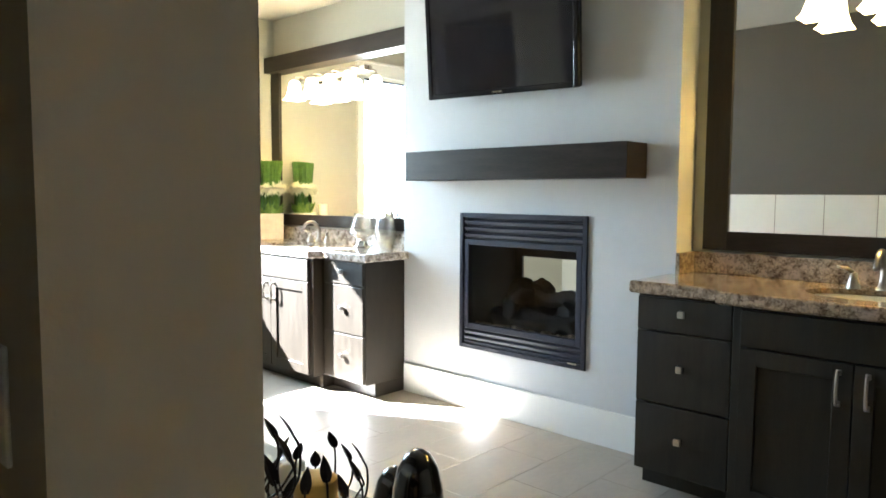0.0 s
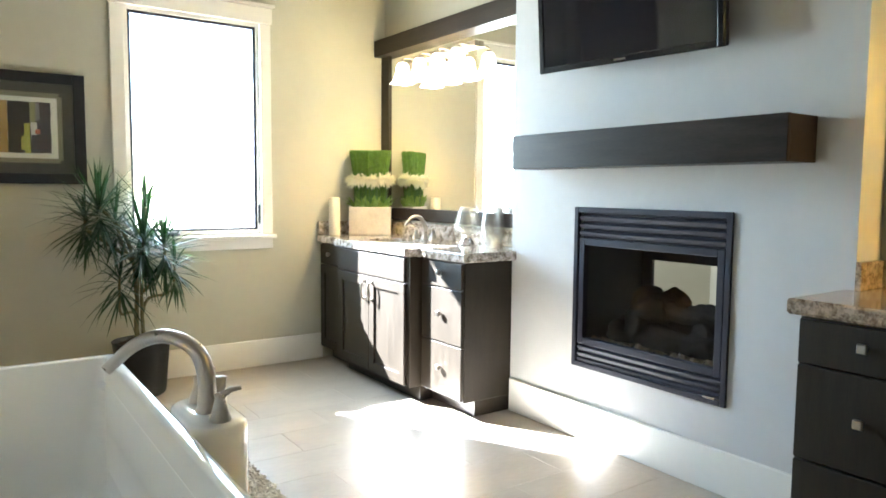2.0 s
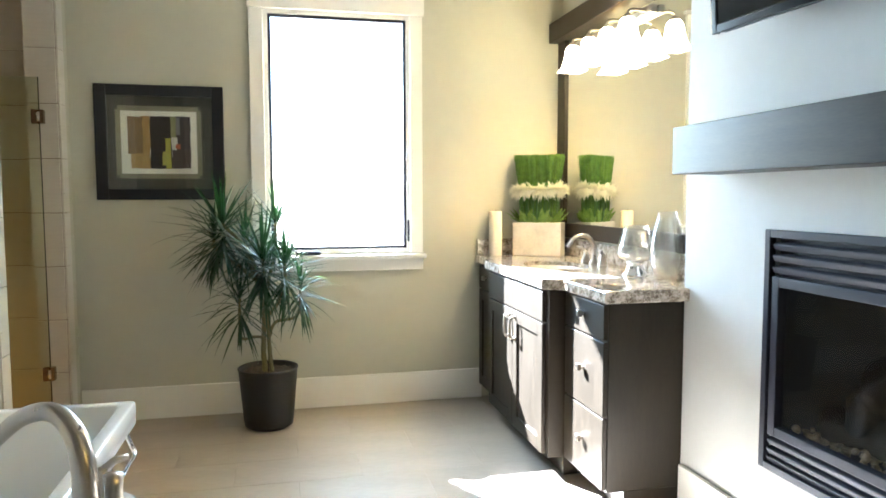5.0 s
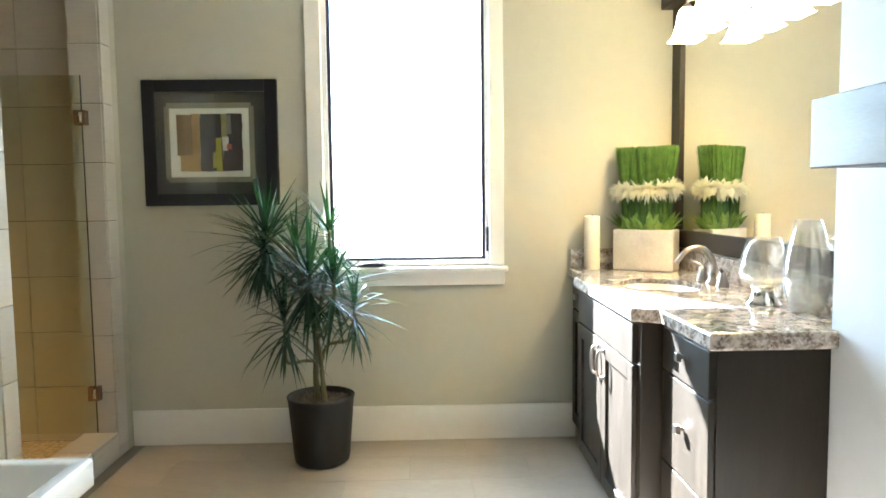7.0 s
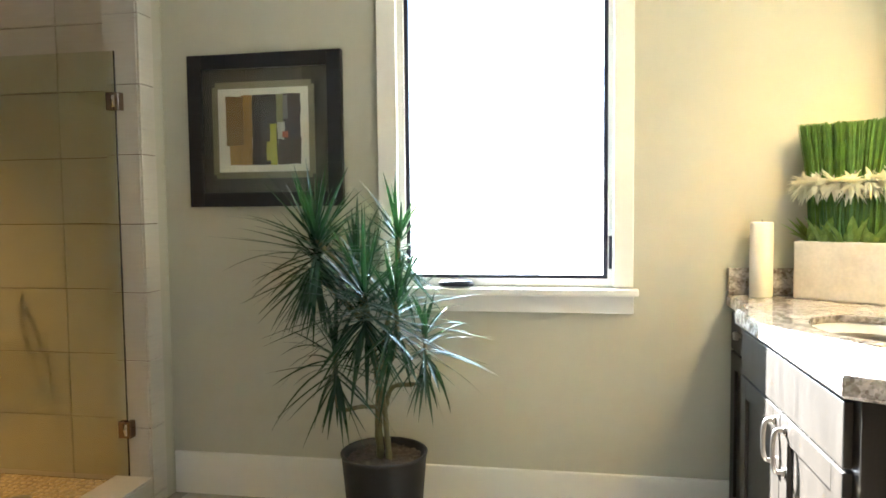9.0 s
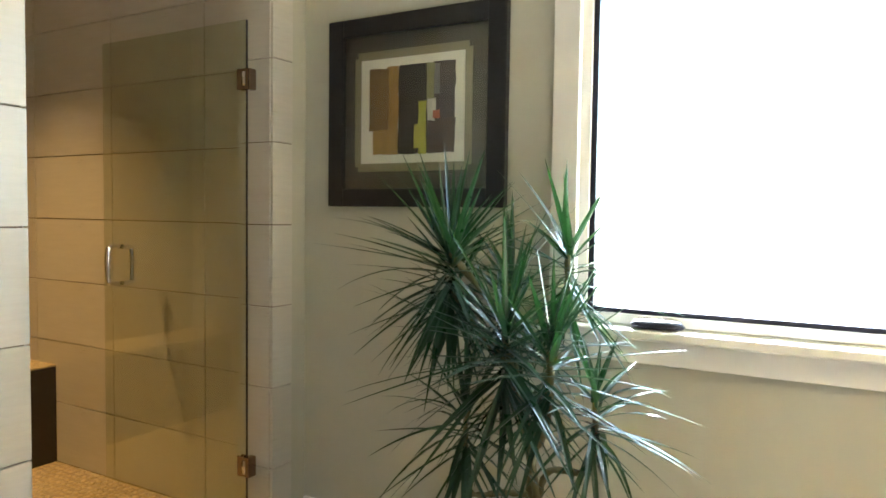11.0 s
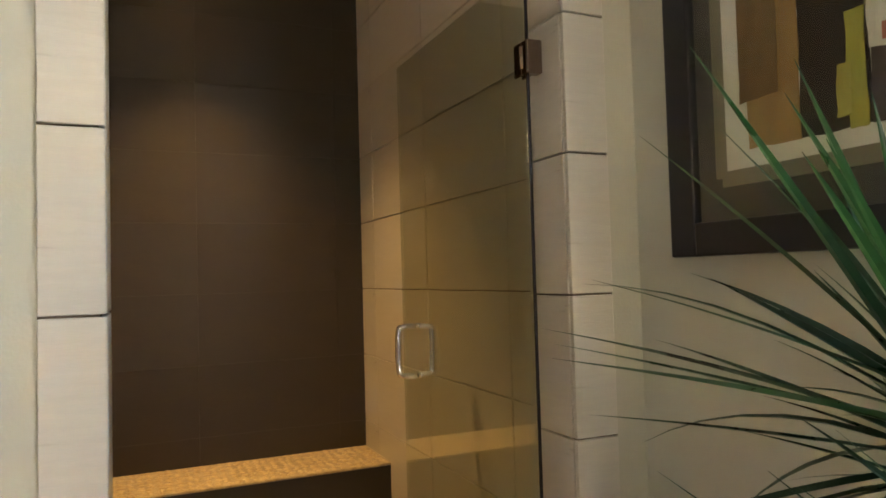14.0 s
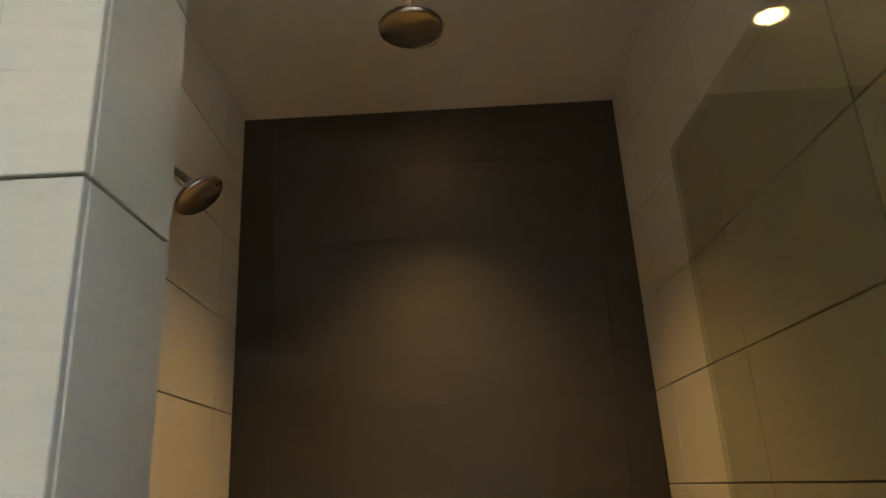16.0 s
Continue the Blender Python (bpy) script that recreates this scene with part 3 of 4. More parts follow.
b = box(-0.152, -0.058, 0.0, 0.152, 0.058, 0.206, 0.006)
part("box", placed(b), CONCRETE, pl, "weathered pale concrete box")
GRASS = material("clipped_grass", (0.13, 0.25, 0.032), 0.6, vary=0.3, scale=30, second=(0.045, 0.12, 0.014))
PETAL = material("white_petal", (0.86, 0.85, 0.74), 0.6, vary=0.06, scale=30)
let_through(PETAL, (0.80, 0.78, 0.60), 0.4)
FOLIAGE = material("broad_leaf", (0.09, 0.20, 0.05), 0.45, vary=0.3, scale=25, second=(0.04, 0.12, 0.025))
rng = random.Random(4)
b = bmesh.new()
for i in range(1500):
    u, w = rng.uniform(-1, 1), rng.uniform(-1, 1)
    x0, y0 = u * 0.112, w * 0.034
    x1, y1 = u * 0.150 + rng.uniform(-0.004, 0.004), w * 0.046
    h = 0.615 + rng.uniform(-0.012, 0.008)
    r = 0.0022
    a = rng.uniform(0, 3.14)
    dx, dy = r * math.cos(a), r * math.sin(a)
    lo = Vector((x0, y0, 0.20))
    mid = Vector((x0 * 1.08, y0 * 1.1, 0.42))
    hi = Vector((x1, y1, h))
    sv = Vector((dx, dy, 0))
    vs = [b.verts.new(q) for q in (lo - sv, lo + sv, mid + sv, mid - sv, hi + sv * 0.6, hi - sv * 0.6)]
    b.faces.new((vs[0], vs[1], vs[2], vs[3]))
    b.faces.new((vs[3], vs[2], vs[4], vs[5]))
g = part("grass", placed(b), GRASS, pl, "dense bundle of clipped green grass")
g["kind"] = "stuff"


def leaf_blade(b, base, tip, width, droop, fold=0.25, steps=5, side=None):
    """One tapering leaf from base to tip that sags by droop."""
    base, tip = Vector(base), Vector(tip)
    d = tip - base
    side = (side or d.cross(Vector((0, 0, 1)))).normalized() if d.cross(Vector((0, 0, 1))).length > 1e-4 else Vector((1, 0, 0))
    up = side.cross(d).normalized()
    rows = []
    for i in range(steps + 1):
        t = i / steps
        w = width * (0.55 + 0.45 * math.sin(math.pi * min(1, t * 1.6)) if t < 0.3 else 1 - ((t - 0.3) / 0.7) ** 1.7) * 0.5
        p = base + d * t - Vector((0, 0, droop * t * t))
        w = max(w, width * 0.02)
        rows.append((b.verts.new(p - side * w + up * w * fold), b.verts.new(p), b.verts.new(p + side * w + up * w * fold)))
    for u, k in zip(rows, rows[1:]):
        b.faces.new((u[0], u[1], k[1], k[0]))
        b.faces.new((u[1], u[2], k[2], k[1]))
    return b


# ring of full white many-petalled blossoms round the grass
for row in range(14):
    ang = 2 * math.pi * row / 14
    out = Vector((math.cos(ang), 0.6 * math.sin(ang), 0)).normalized()
    o = Vector((0.128 * math.cos(ang), 0.050 * math.sin(ang), 0.408 + rng.uniform(-0.005, 0.005)))
    b = bmesh.new()
    for i in range(90):
        d = Vector((rng.gauss(0, 1), rng.gauss(0, 1), rng.gauss(0, 0.85))) + out * 0.9
        d.normalize()
        L = rng.uniform(0.046, 0.076)
        leaf_blade(b, o + d * 0.006, o + d * L, 0.018, 0.012, fold=0.5, steps=3)
    part("blossom", placed(b), PETAL, pl, "white many-petalled blossom")
# broad pale-edged leaves leaning out over the box's rim
BRIGHT_LEAF = material("bright_broad_leaf", (0.34, 0.46, 0.11), 0.45, vary=0.3, scale=40, second=(0.07, 0.17, 0.035))
let_through(BRIGHT_LEAF, (0.25, 0.42, 0.06), 0.25)
for row in range(44):
    ang = 2 * math.pi * row / 44 + rng.uniform(-0.1, 0.1)
    cx, cy = 0.126 * math.cos(ang), 0.047 * math.sin(ang)
    b = bmesh.new()
    h = rng.uniform(0.055, 0.125)
    lean = rng.uniform(0.02, 0.06)
    leaf_blade(b, (cx, cy, 0.195), (cx + lean * math.cos(ang) + rng.uniform(-0.05, 0.05), cy + lean * 0.8 * math.sin(ang), 0.195 + h), rng.uniform(0.034, 0.046), 0.022, fold=0.35, steps=6)
    part("leaf", placed(b), BRIGHT_LEAF, pl, "broad bright green leaf")
b = bmesh.new()
for i in range(60):
    ang = rng.uniform(0, 2 * math.pi)
    cx, cy = 0.118 * math.cos(ang), 0.042 * math.sin(ang)
    leaf_blade(b, (cx, cy, 0.20), (cx * 1.10 + rng.uniform(-0.01, 0.01), cy * 1.1, 0.360), 0.017, 0.0, steps=3)
q = part("foliage", placed(b), FOLIAGE, pl, "close upright dark green leaves")
q["kind"] = "stuff"

VASE_GLASS = thin_glass("silvered_vase_glass", (0.95, 0.95, 0.93), 0.12, 0.7, 2.2)
ripple = VASE_GLASS.node_tree.nodes.new("ShaderNodeBump")
ripple.inputs["Strength"].default_value, ripple.inputs["Distance"].default_value = 0.35, 0.004
dents = VASE_GLASS.node_tree.nodes.new("ShaderNodeTexNoise")
dents.inputs["Scale"].default_value, dents.inputs["Detail"].default_value = 55, 3
VASE_GLASS.node_tree.links.new(VASE_GLASS.node_tree.nodes["Texture Coordinate"].outputs["Object"], dents.inputs[0])
VASE_GLASS.node_tree.links.new(dents.outputs[0], ripple.inputs["Height"])
VASE_GLASS.node_tree.links.new(ripple.outputs[0], VASE_GLASS.node_tree.nodes["Glossy BSDF"].inputs["Normal"])
haze = VASE_GLASS.node_tree.nodes.new("ShaderNodeBsdfDiffuse")
haze.inputs[0].default_value = (0.72, 0.72, 0.70, 1)
veil = VASE_GLASS.node_tree.nodes.new("ShaderNodeMixShader")
veil.inputs[0].default_value = 0.07
out = VASE_GLASS.node_tree.nodes["Material Output"]
VASE_GLASS.node_tree.links.new(out.inputs[0].links[0].from_socket, veil.inputs[1])
VASE_GLASS.node_tree.links.new(haze.outputs[0], veil.inputs[2])
VASE_GLASS.node_tree.links.new(veil.outputs[0], out.inputs[0])


def glass_vase(name, at, outer, wall, label, foot=None):
    v = thing(name, label, "vase", at)
    z0 = outer[0][1]
    inner = [(max(r - wall, 0.0), z) for r, z in outer[1:]][::-1]
    prof = [(0.0, z0)] + outer + inner + [(0.0, inner[-1][1] + wall)]
    part("glass", lathe(prof, at, 40), VASE_GLASS, v, "clear glass", True)
    if foot:
        part("foot", lathe(foot, at, 36), CHROME, v, "polished silver flared foot", True)
    return v


glass_vase("hurricane_vase", (3.372, 3.845, TOP), [(0.030, 0.062), (0.050, 0.070), (0.078, 0.088), (0.086, 0.108), (0.080, 0.140), (0.064, 0.190), (0.053, 0.232)], 0.002,
           "clear glass hurricane vase on a flared silver foot", [(0.0, 0.0), (0.060, 0.0), (0.060, 0.006), (0.046, 0.022), (0.036, 0.044), (0.038, 0.058), (0.044, 0.064), (0.0, 0.066)])
glass_vase("tall_vase", (3.425, 3.665, TOP), [(0.040, 0.0), (0.048, 0.010), (0.068, 0.070), (0.073, 0.125), (0.066, 0.190), (0.050, 0.255), (0.038, 0.298)], 0.0022, "tall clear glass bottle-shaped vase on the worktop")

# ---- fireplace, mantel, television ----
fp = thing("fireplace", "black see-through gas fireplace with louvres and ceramic logs", "fireplace", (3.36, 2.487, 0.365))
FX = CHASE_X
Y0, Y1, Z0, Z1 = 2.053, 2.920, 0.365, 1.165


def ring_frame(x0, x1, y0, y1, z0, z1, w, bevel=0.003):
    b = box(x0, y0, z0, x1, y0 + w, z1, bevel)
    box(x0, y1 - w, z0, x1, y1, z1, bevel, bm=b)
    box(x0 + 0.0005, y0 + w - 0.001, z0, x1, y1 - w + 0.001, z0 + w, bevel, bm=b)
    box(x0 + 0.0005, y0 + w - 0.001, z1 - w, x1, y1 - w + 0.001, z1, bevel, bm=b)
    return b


for q in ((Y0, Z0, Y0 + 0.026, Z1), (Y1 - 0.026, Z0, Y1, Z1), (Y0 + 0.0262, Z0, Y1 - 0.0262, Z0 + 0.026), (Y0 + 0.0262, Z1 - 0.026, Y1 - 0.0262, Z1)):
    part("surround_bar", box(FX - 0.012, q[0], q[1], FX + 0.012, q[2], q[3], 0.003), BLACK_METAL, fp)
for z, up in ((1.112, 1), (1.074, 1), (1.036, 1), (0.462, 0), (0.430, 0), (0.402, 0)):
    b = box(-0.011, Y0 + 0.03, -0.012, 0.011, Y1 - 0.03, 0.012, 0.005)
    bmesh.ops.rotate(b, verts=b.verts, cent=(0, 0, 0), matrix=Matrix.Rotation(radians(-24), 3, 'Y'))
    bmesh.ops.translate(b, verts=b.verts, vec=(FX + 0.008, 0, z))
    part("louvre", b, BLACK_METAL, fp)
part("louvre_backing", box(FX + 0.03, Y0 + 0.025, 1.01, FX + 0.034, Y1 - 0.025, 1.14), BLACK_METAL, fp)
part("louvre_backing", box(FX + 0.03, Y0 + 0.025, 0.385, FX + 0.034, Y1 - 0.025, 0.48), BLACK_METAL, fp)
part("door_frame", ring_frame(FX - 0.006, FX + 0.028, Y0 + 0.032, Y1 - 0.032, 0.482, 1.012, 0.034, 0.004), BLACK_METAL, fp)
FIRE_GLASS = thin_glass("fireplace_glass", (0.95, 0.96, 0.97), 0.025, 0.3)
part("front_glass", box(FX + 0.012, Y0 + 0.064, 0.514, FX + 0.016, Y1 - 0.064, 0.980), FIRE_GLASS, fp)
FIREBRICK = material("dark_firebox_liner", (0.030, 0.031, 0.040), 0.75, vary=0.25, scale=6, bump=0.15, bump_scale=30)
b = box(FX + 0.036, F1 - 0.028, 0.40, 3.845, F1 - 0.004, 1.02)
box(FX + 0.036, F0 + 0.004, 0.40, 3.845, F0 + 0.028, 1.02, bm=b)
box(FX + 0.036, F0 + 0.028, 0.40, 3.845, F1 - 0.028, 0.478, bm=b)
box(FX + 0.036, F0 + 0.028, 1.0, 3.845, F1 - 0.028, 1.14, bm=b)
part("firebox", b, FIREBRICK, fp, "dark metal firebox")
b = box(3.822, F0 + 0.028, 0.885, 3.842, F1 - 0.028, 1.0)
box(3.822, F1 - 0.085, 0.478, 3.842, F1 - 0.028, 0.885, bm=b)
box(3.822, F0 + 0.028, 0.478, 3.842, F0 + 0.085, 0.885, bm=b)
part("rear_frame", b, BLACK_METAL, fp)
part("badge", box(FX - 0.016, 2.10, 0.388, FX - 0.011, 2.155, 0.397, 0.001), CHROME, fp, "small silver badge")
LOG = material("charred_ceramic_log", (0.026, 0.020, 0.019), 0.9, vary=0.6, spec=0.2, scale=9, bump=0.4, bump_scale=55, second=(0.005, 0.0045, 0.005))


def log(a, c, r, seed):
    a, c = Vector(a), Vector(c)
    n = 30
    b = tube([a.lerp(c, i / n) + Vector((0, 0, 0.012 * math.sin(seed + i * 0.36))) for i in range(n + 1)], r, 28,
             taper=[r * (0.82 + 0.26 * noise.noise((seed * 3.1, i * 0.2, 0)) + (0.02 if i in (0, n) else 0.16)) for i in range(n + 1)])
    for v in b.verts:
        v.co += 0.016 * noise.noise_vector(v.co * 16 + Vector((seed, 0, 0))) + 0.009 * noise.noise_vector(v.co * 48) + 0.005 * noise.noise_vector(v.co * 110)
    return b


for i, (a, c, r) in enumerate((((3.52, 2.20, 0.548), (3.50, 2.78, 0.553), 0.058), ((3.66, 2.18, 0.56), (3.66, 2.80, 0.558), 0.060),
                               ((3.46, 2.64, 0.62), (3.72, 2.54, 0.71), 0.076), ((3.50, 2.30, 0.615), (3.70, 2.24, 0.665), 0.058),
                               ((3.54, 2.18, 0.70), (3.58, 2.58, 0.670), 0.042), ((3.50, 2.56, 0.63), (3.64, 2.68, 0.700), 0.075))):
    part("log", log(a, c, r, i + 1), LOG, fp, "charred brown ceramic log", True)
b = bmesh.new()
for i in range(520):
    s = rng.uniform(0.006, 0.016)
    q = bmesh.ops.create_icosphere(b, subdivisions=1, radius=s, matrix=Matrix.Translation((rng.uniform(3.42, 3.78), rng.uniform(2.12, 2.85), 0.478 + s * 0.5 + (0.02 * rng.random()))) @ Matrix.Rotation(rng.uniform(0, 6), 4, (1, 1, 0)))
EMBER = material("ember_stone", (0.42, 0.32, 0.22), 0.9, vary=0.5, scale=25, second=(0.08, 0.06, 0.05))
e = part("ember_bed", b, EMBER, fp, "grey and tan ember stones")
e["kind"] = "stuff"

mt = thing("mantel_shelf", "thick dark espresso wood beam mantel fixed to the chimney breast", "shelf", (3.25, 2.46, 1.35))
part("front_board", box(3.158, 1.742, 1.352, 3.180, 3.190, 1.520, 0.003), WOOD_H, mt)
for y0, y1 in ((1.743, 1.765), (3.167, 3.189)):
    part("end_board", box(3.1802, y0, 1.3525, CHASE_X - 0.0005, y1, 1.5195, 0.002), WOOD_H, mt)
part("top_board", box(3.1802, 1.7652, 1.499, CHASE_X - 0.0005, 3.1668, 1.519, 0.001), WOOD_H, mt)
part("bottom_board", box(3.1802, 1.7652, 1.353, CHASE_X - 0.0005, 3.1668, 1.373, 0.001), WOOD_H, mt)

tv = thing("television", "black flat-screen television on a wall mount, switched off", "television", (3.23, 2.553, 1.81))
turn = Matrix.Translation((3.230, 2.553, 1.809)) @ Matrix.Rotation(radians(1.6), 4, 'Z') @ Matrix.Rotation(radians(1.0), 4, 'X') @ Matrix.Rotation(radians(-5), 4, 'Y')


def tv_part(name, b, mat, label="", parent=None):
    bmesh.ops.transform(b, matrix=turn, verts=b.verts)
    return part(name, b, mat, parent or tv, label)


tv_part("case", box(0.004, -0.490, 0.004, 0.050, 0.490, 0.592, 0.01), BLACK_METAL)
tv_part("bezel", ring_frame(-0.006, 0.012, -0.498, 0.498, 0.0, 0.596, 0.030, 0.004), BLACK_GLOSS, "gloss black bezel")
tv_part("screen", box(-0.001, -0.469, 0.029, 0.006, 0.469, 0.568), SCREEN, "dark glossy screen")
tv_part("name_plate", box(-0.0085, -0.032, 0.010, -0.006, 0.032, 0.018), CHROME, "small silver bar on the bezel")
tv_part("trim_edge", box(0.0, 0.4985, 0.002, 0.030, 0.503, 0.594, 0.002), BLACK_METAL, "thin dark side edge")
part("wall_mount", box(3.26, 2.42, 1.98, CHASE_X - 0.0005, 2.68, 2.22, 0.004), BLACK_METAL, tv)

# ---- tub ----
TX0, TX1, TY0, TY1, TZ = 0.734, 1.295, 1.615, 3.375, 0.595
tub = thing("bathtub", "white rectangular freestanding bathtub with a thick flat rim", "bathtub", ((TX0 + TX1) / 2, (TY0 + TY1) / 2, 0))


def rect_ring(b, x0, y0, x1, y1, z, r, n=5):
    pts = []
    for cx, cy, a0 in ((x1 - r, y1 - r, 0), (x0 + r, y1 - r, 90), (x0 + r, y0 + r, 180), (x1 - r, y0 + r, 270)):
        for i in range(n + 1):
            a = radians(a0 + 90 * i / n)
            pts.append(b.verts.new((cx + r * math.cos(a), cy + r * math.sin(a), z)))
    return pts


def rings_mesh(rings, close_last=True):
    b = bmesh.new()
    rs = [rect_ring(b, *q) for q in rings]
    for u, k in zip(rs, rs[1:]):
        for i in range(len(u)):
            j = (i + 1) % len(u)
            b.faces.new((u[i], u[j], k[j], k[i]))
    if close_last:
        b.faces.new(rs[-1])
        b.faces.new(rs[0])
    bmesh.ops.recalc_face_normals(b, faces=b.faces[:])
    return b


w = 0.045
part("shell", rings_mesh([
    (TX0 + 0.06, TY0 + 0.10, TX1 - 0.10, TY1 - 0.12, 0.0, 0.04), (TX0 + 0.03, TY0 + 0.06, TX1 - 0.06, TY1 - 0.07, 0.30, 0.05), (TX0 + 0.025, TY0 + 0.05, TX1 - 0.05, TY1 - 0.06, 0.510, 0.05),
    (TX0 + 0.004, TY0 + 0.004, TX1 - 0.004, TY1 - 0.004, 0.516, 0.014), (TX0, TY0, TX1, TY1, 0.522, 0.014), (TX0, TY0, TX1, TY1, TZ - 0.008, 0.014), (TX0 + 0.003, TY0 + 0.003, TX1 - 0.003, TY1 - 0.003, TZ - 0.002, 0.014),
    (TX0 + 0.008, TY0 + 0.008, TX1 - 0.008, TY1 - 0.008, TZ, 0.014), (TX0 + w - 0.006, TY0 + w - 0.006, TX1 - w + 0.006, TY1 - w + 0.006, TZ, 0.02), (TX0 + w, TY0 + w, TX1 - w, TY1 - w, TZ - 0.006, 0.022),
    (TX0 + w + 0.015, TY0 + w + 0.05, TX1 - w - 0.015, TY1 - w - 0.05, 0.35, 0.06), (TX0 + w + 0.03, TY0 + w + 0.12, TX1 - w - 0.03, TY1 - w - 0.12, 0.17, 0.09), (TX0 + w + 0.08, TY0 + w + 0.20, TX1 - w - 0.08, TY1 - w - 0.20, 0.13, 0.09)]), PORCELAIN, tub, "", True)
part("drain", lathe([(0.028, 0), (0.028, 0.004), (0.014, 0.007), (0, 0.007)], ((TX0 + TX1) / 2, 2.5, 0.131), 20), CHROME, tub, "", True)
part("overflow", lathe([(0.032, 0), (0.032, 0.006), (0.0, 0.009)], ((TX0 + TX1) / 2, 3.0, 0.131), 20), CHROME, tub, "", True)
b = tube(curve([(1.272, 3.300, 0.518), (1.290, 3.298, 0.470), (1.300, 3.292, 0.440), (1.302, 3.200, 0.438), (1.302, 2.95, 0.438)], 6), 0.008, 10)
tube([(1.272, 2.98, 0.518), (1.300, 2.96, 0.440)], 0.008, 10, bm=b)
part("towel_bar", b, CHROME, tub, "chrome towel bar under the rim", True)

TUBX, TUBY = 1.380, 2.435
ft = thing("tub_faucet", "brushed nickel roman tub faucet on a white rounded pedestal", "faucet", (TUBX, TUBY, 0))
part("pedestal", rings_mesh([(1.302, 2.275, 1.458, 2.600, 0.0, 0.07), (1.300, 2.272, 1.461, 2.603, 0.58, 0.072), (1.303, 2.275, 1.458, 2.600, 0.596, 0.070), (1.312, 2.284, 1.449, 2.591, 0.602, 0.062)]), PORCELAIN, ft, "white rounded pedestal", True)
b = lathe([(0.036, 0), (0.036, 0.006), (0.030, 0.012), (0.028, 0.05)], (TUBX, TUBY, 0.602), 24)
pts = curve([(TUBX, TUBY, 0.62), (TUBX - 0.004, TUBY + 0.006, 0.72), (1.352, 2.470, 0.785), (1.292, 2.530, 0.814), (1.218, 2.568, 0.792), (1.140, 2.590, 0.722)], 7)
tube(pts, 0.02, 16, bm=b, taper=[0.027 - 0.010 * i / (len(pts) - 1) for i in range(len(pts))])
part("spout", b, NICKEL, ft, "", True)
for yy, s in ((2.335, -1), (2.540, 1)):
    b = lathe([(0.030, 0), (0.030, 0.006), (0.022, 0.03), (0.014, 0.062), (0.016, 0.074), (0.0, 0.080)], (TUBX + 0.005, yy, 0.602), 22)
    hb = part("handle_base", b, NICKEL, ft, "", True)
    part("lever", tube([(TUBX + 0.005, yy, 0.668), (TUBX + 0.03, yy + 0.012 * s, 0.688), (TUBX + 0.058, yy + 0.02 * s, 0.692)], 0.008, 10, taper=[0.011, 0.009, 0.007]), NICKEL, hb, "", True)
part("diverter", lathe([(0.020, 0), (0.018, 0.05), (0.021, 0.085), (0.0, 0.090)], (1.425, 2.470, 0.602), 20), NICKEL, ft, "", True)

# ---- rug ----
rug = thing("bath_rug", "cream shaggy bath rug lying on the tile floor", "rug", (1.63, 3.2, 0))
RX0, RY0, RX1, RY1 = 1.478, 2.72, 1.838, 3.728
part("backing", box(RX0, RY0, 0.001, RX1, RY1, 0.010, 0.003), RUG, rug)
b = bmesh.new()
for i in range(5200):
    x, y = rng.uniform(RX0, RX1), rng.uniform(RY0, RY1)
    h, a = rng.uniform(0.016, 0.030), rng.uniform(0, 6.28)
    t = Vector((x + 0.012 * math.cos(a), y + 0.012 * math.sin(a), h))
    r = rng.uniform(0.004, 0.007)
    base = [b.verts.new((x + r * math.cos(k * 2.094 + a), y + r * math.sin(k * 2.094 + a), 0.006)) for k in range(3)]
    mid = [b.verts.new((t.x + r * math.cos(k * 2.094 + a), t.y + r * math.sin(k * 2.094 + a), h)) for k in range(3)]
    for k in range(3):
        b.faces.new((base[k], base[(k + 1) % 3], mid[(k + 1) % 3], mid[k]))
    b.faces.new(mid)
q = part("shag", b, RUG, rug, "shaggy cream tufts")
q["kind"] = "stuff"

# ---- dracaena ----
GX, GY = 1.690, 4.850
dr = thing("potted_dracaena", "green dracaena with spiky leaf heads in a charcoal pot", "plant", (GX, GY, 0))
part("pot", lathe([(0.0, 0.0), (0.112, 0.0), (0.130, 0.012), (0.136, 0.04), (0.160, 0.318), (0.165, 0.330), (0.160, 0.334), (0.152, 0.328), (0.148, 0.30), (0.0, 0.296)], (GX, GY, 0), 48), POT, dr, "charcoal round pot", True)
b = bmesh.new()
bmesh.ops.create_grid(b, x_segments=26, y_segments=26, size=0.150)
for v in b.verts:
    k = v.co.length
    v.co.z = 0.308 + 0.014 * noise.noise(v.co * 40) + 0.008 * noise.noise(v.co * 90)
bmesh.ops.delete(b, geom=[v for v in b.verts if math.hypot(v.co.x, v.co.y) > 0.150], context='VERTS')
bmesh.ops.translate(b, verts=b.verts, vec=(GX, GY, 0))
part("soil", b, SOIL, dr, "rough dark potting soil", True)
HEADS = (((1.47, 4.76, 1.135), 0.32, 115, 1.0), ((1.680, 4.660, 0.950), 0.32, 105, 1.0), ((1.745, 4.90, 1.135), 0.30, 65, 1.0), ((1.872, 4.755, 0.800), 0.205, 52, 2.4),
         ((1.556, 4.70, 0.745), 0.26, 60, 2.1), ((1.79, 4.66, 0.925), 0.28, 70, 1.0), ((1.42, 4.90, 1.06), 0.25, 60, 1.6), ((1.58, 4.90, 1.05), 0.28, 56, 1.6))
FORK = Vector((1.672, 4.85, 0.60))


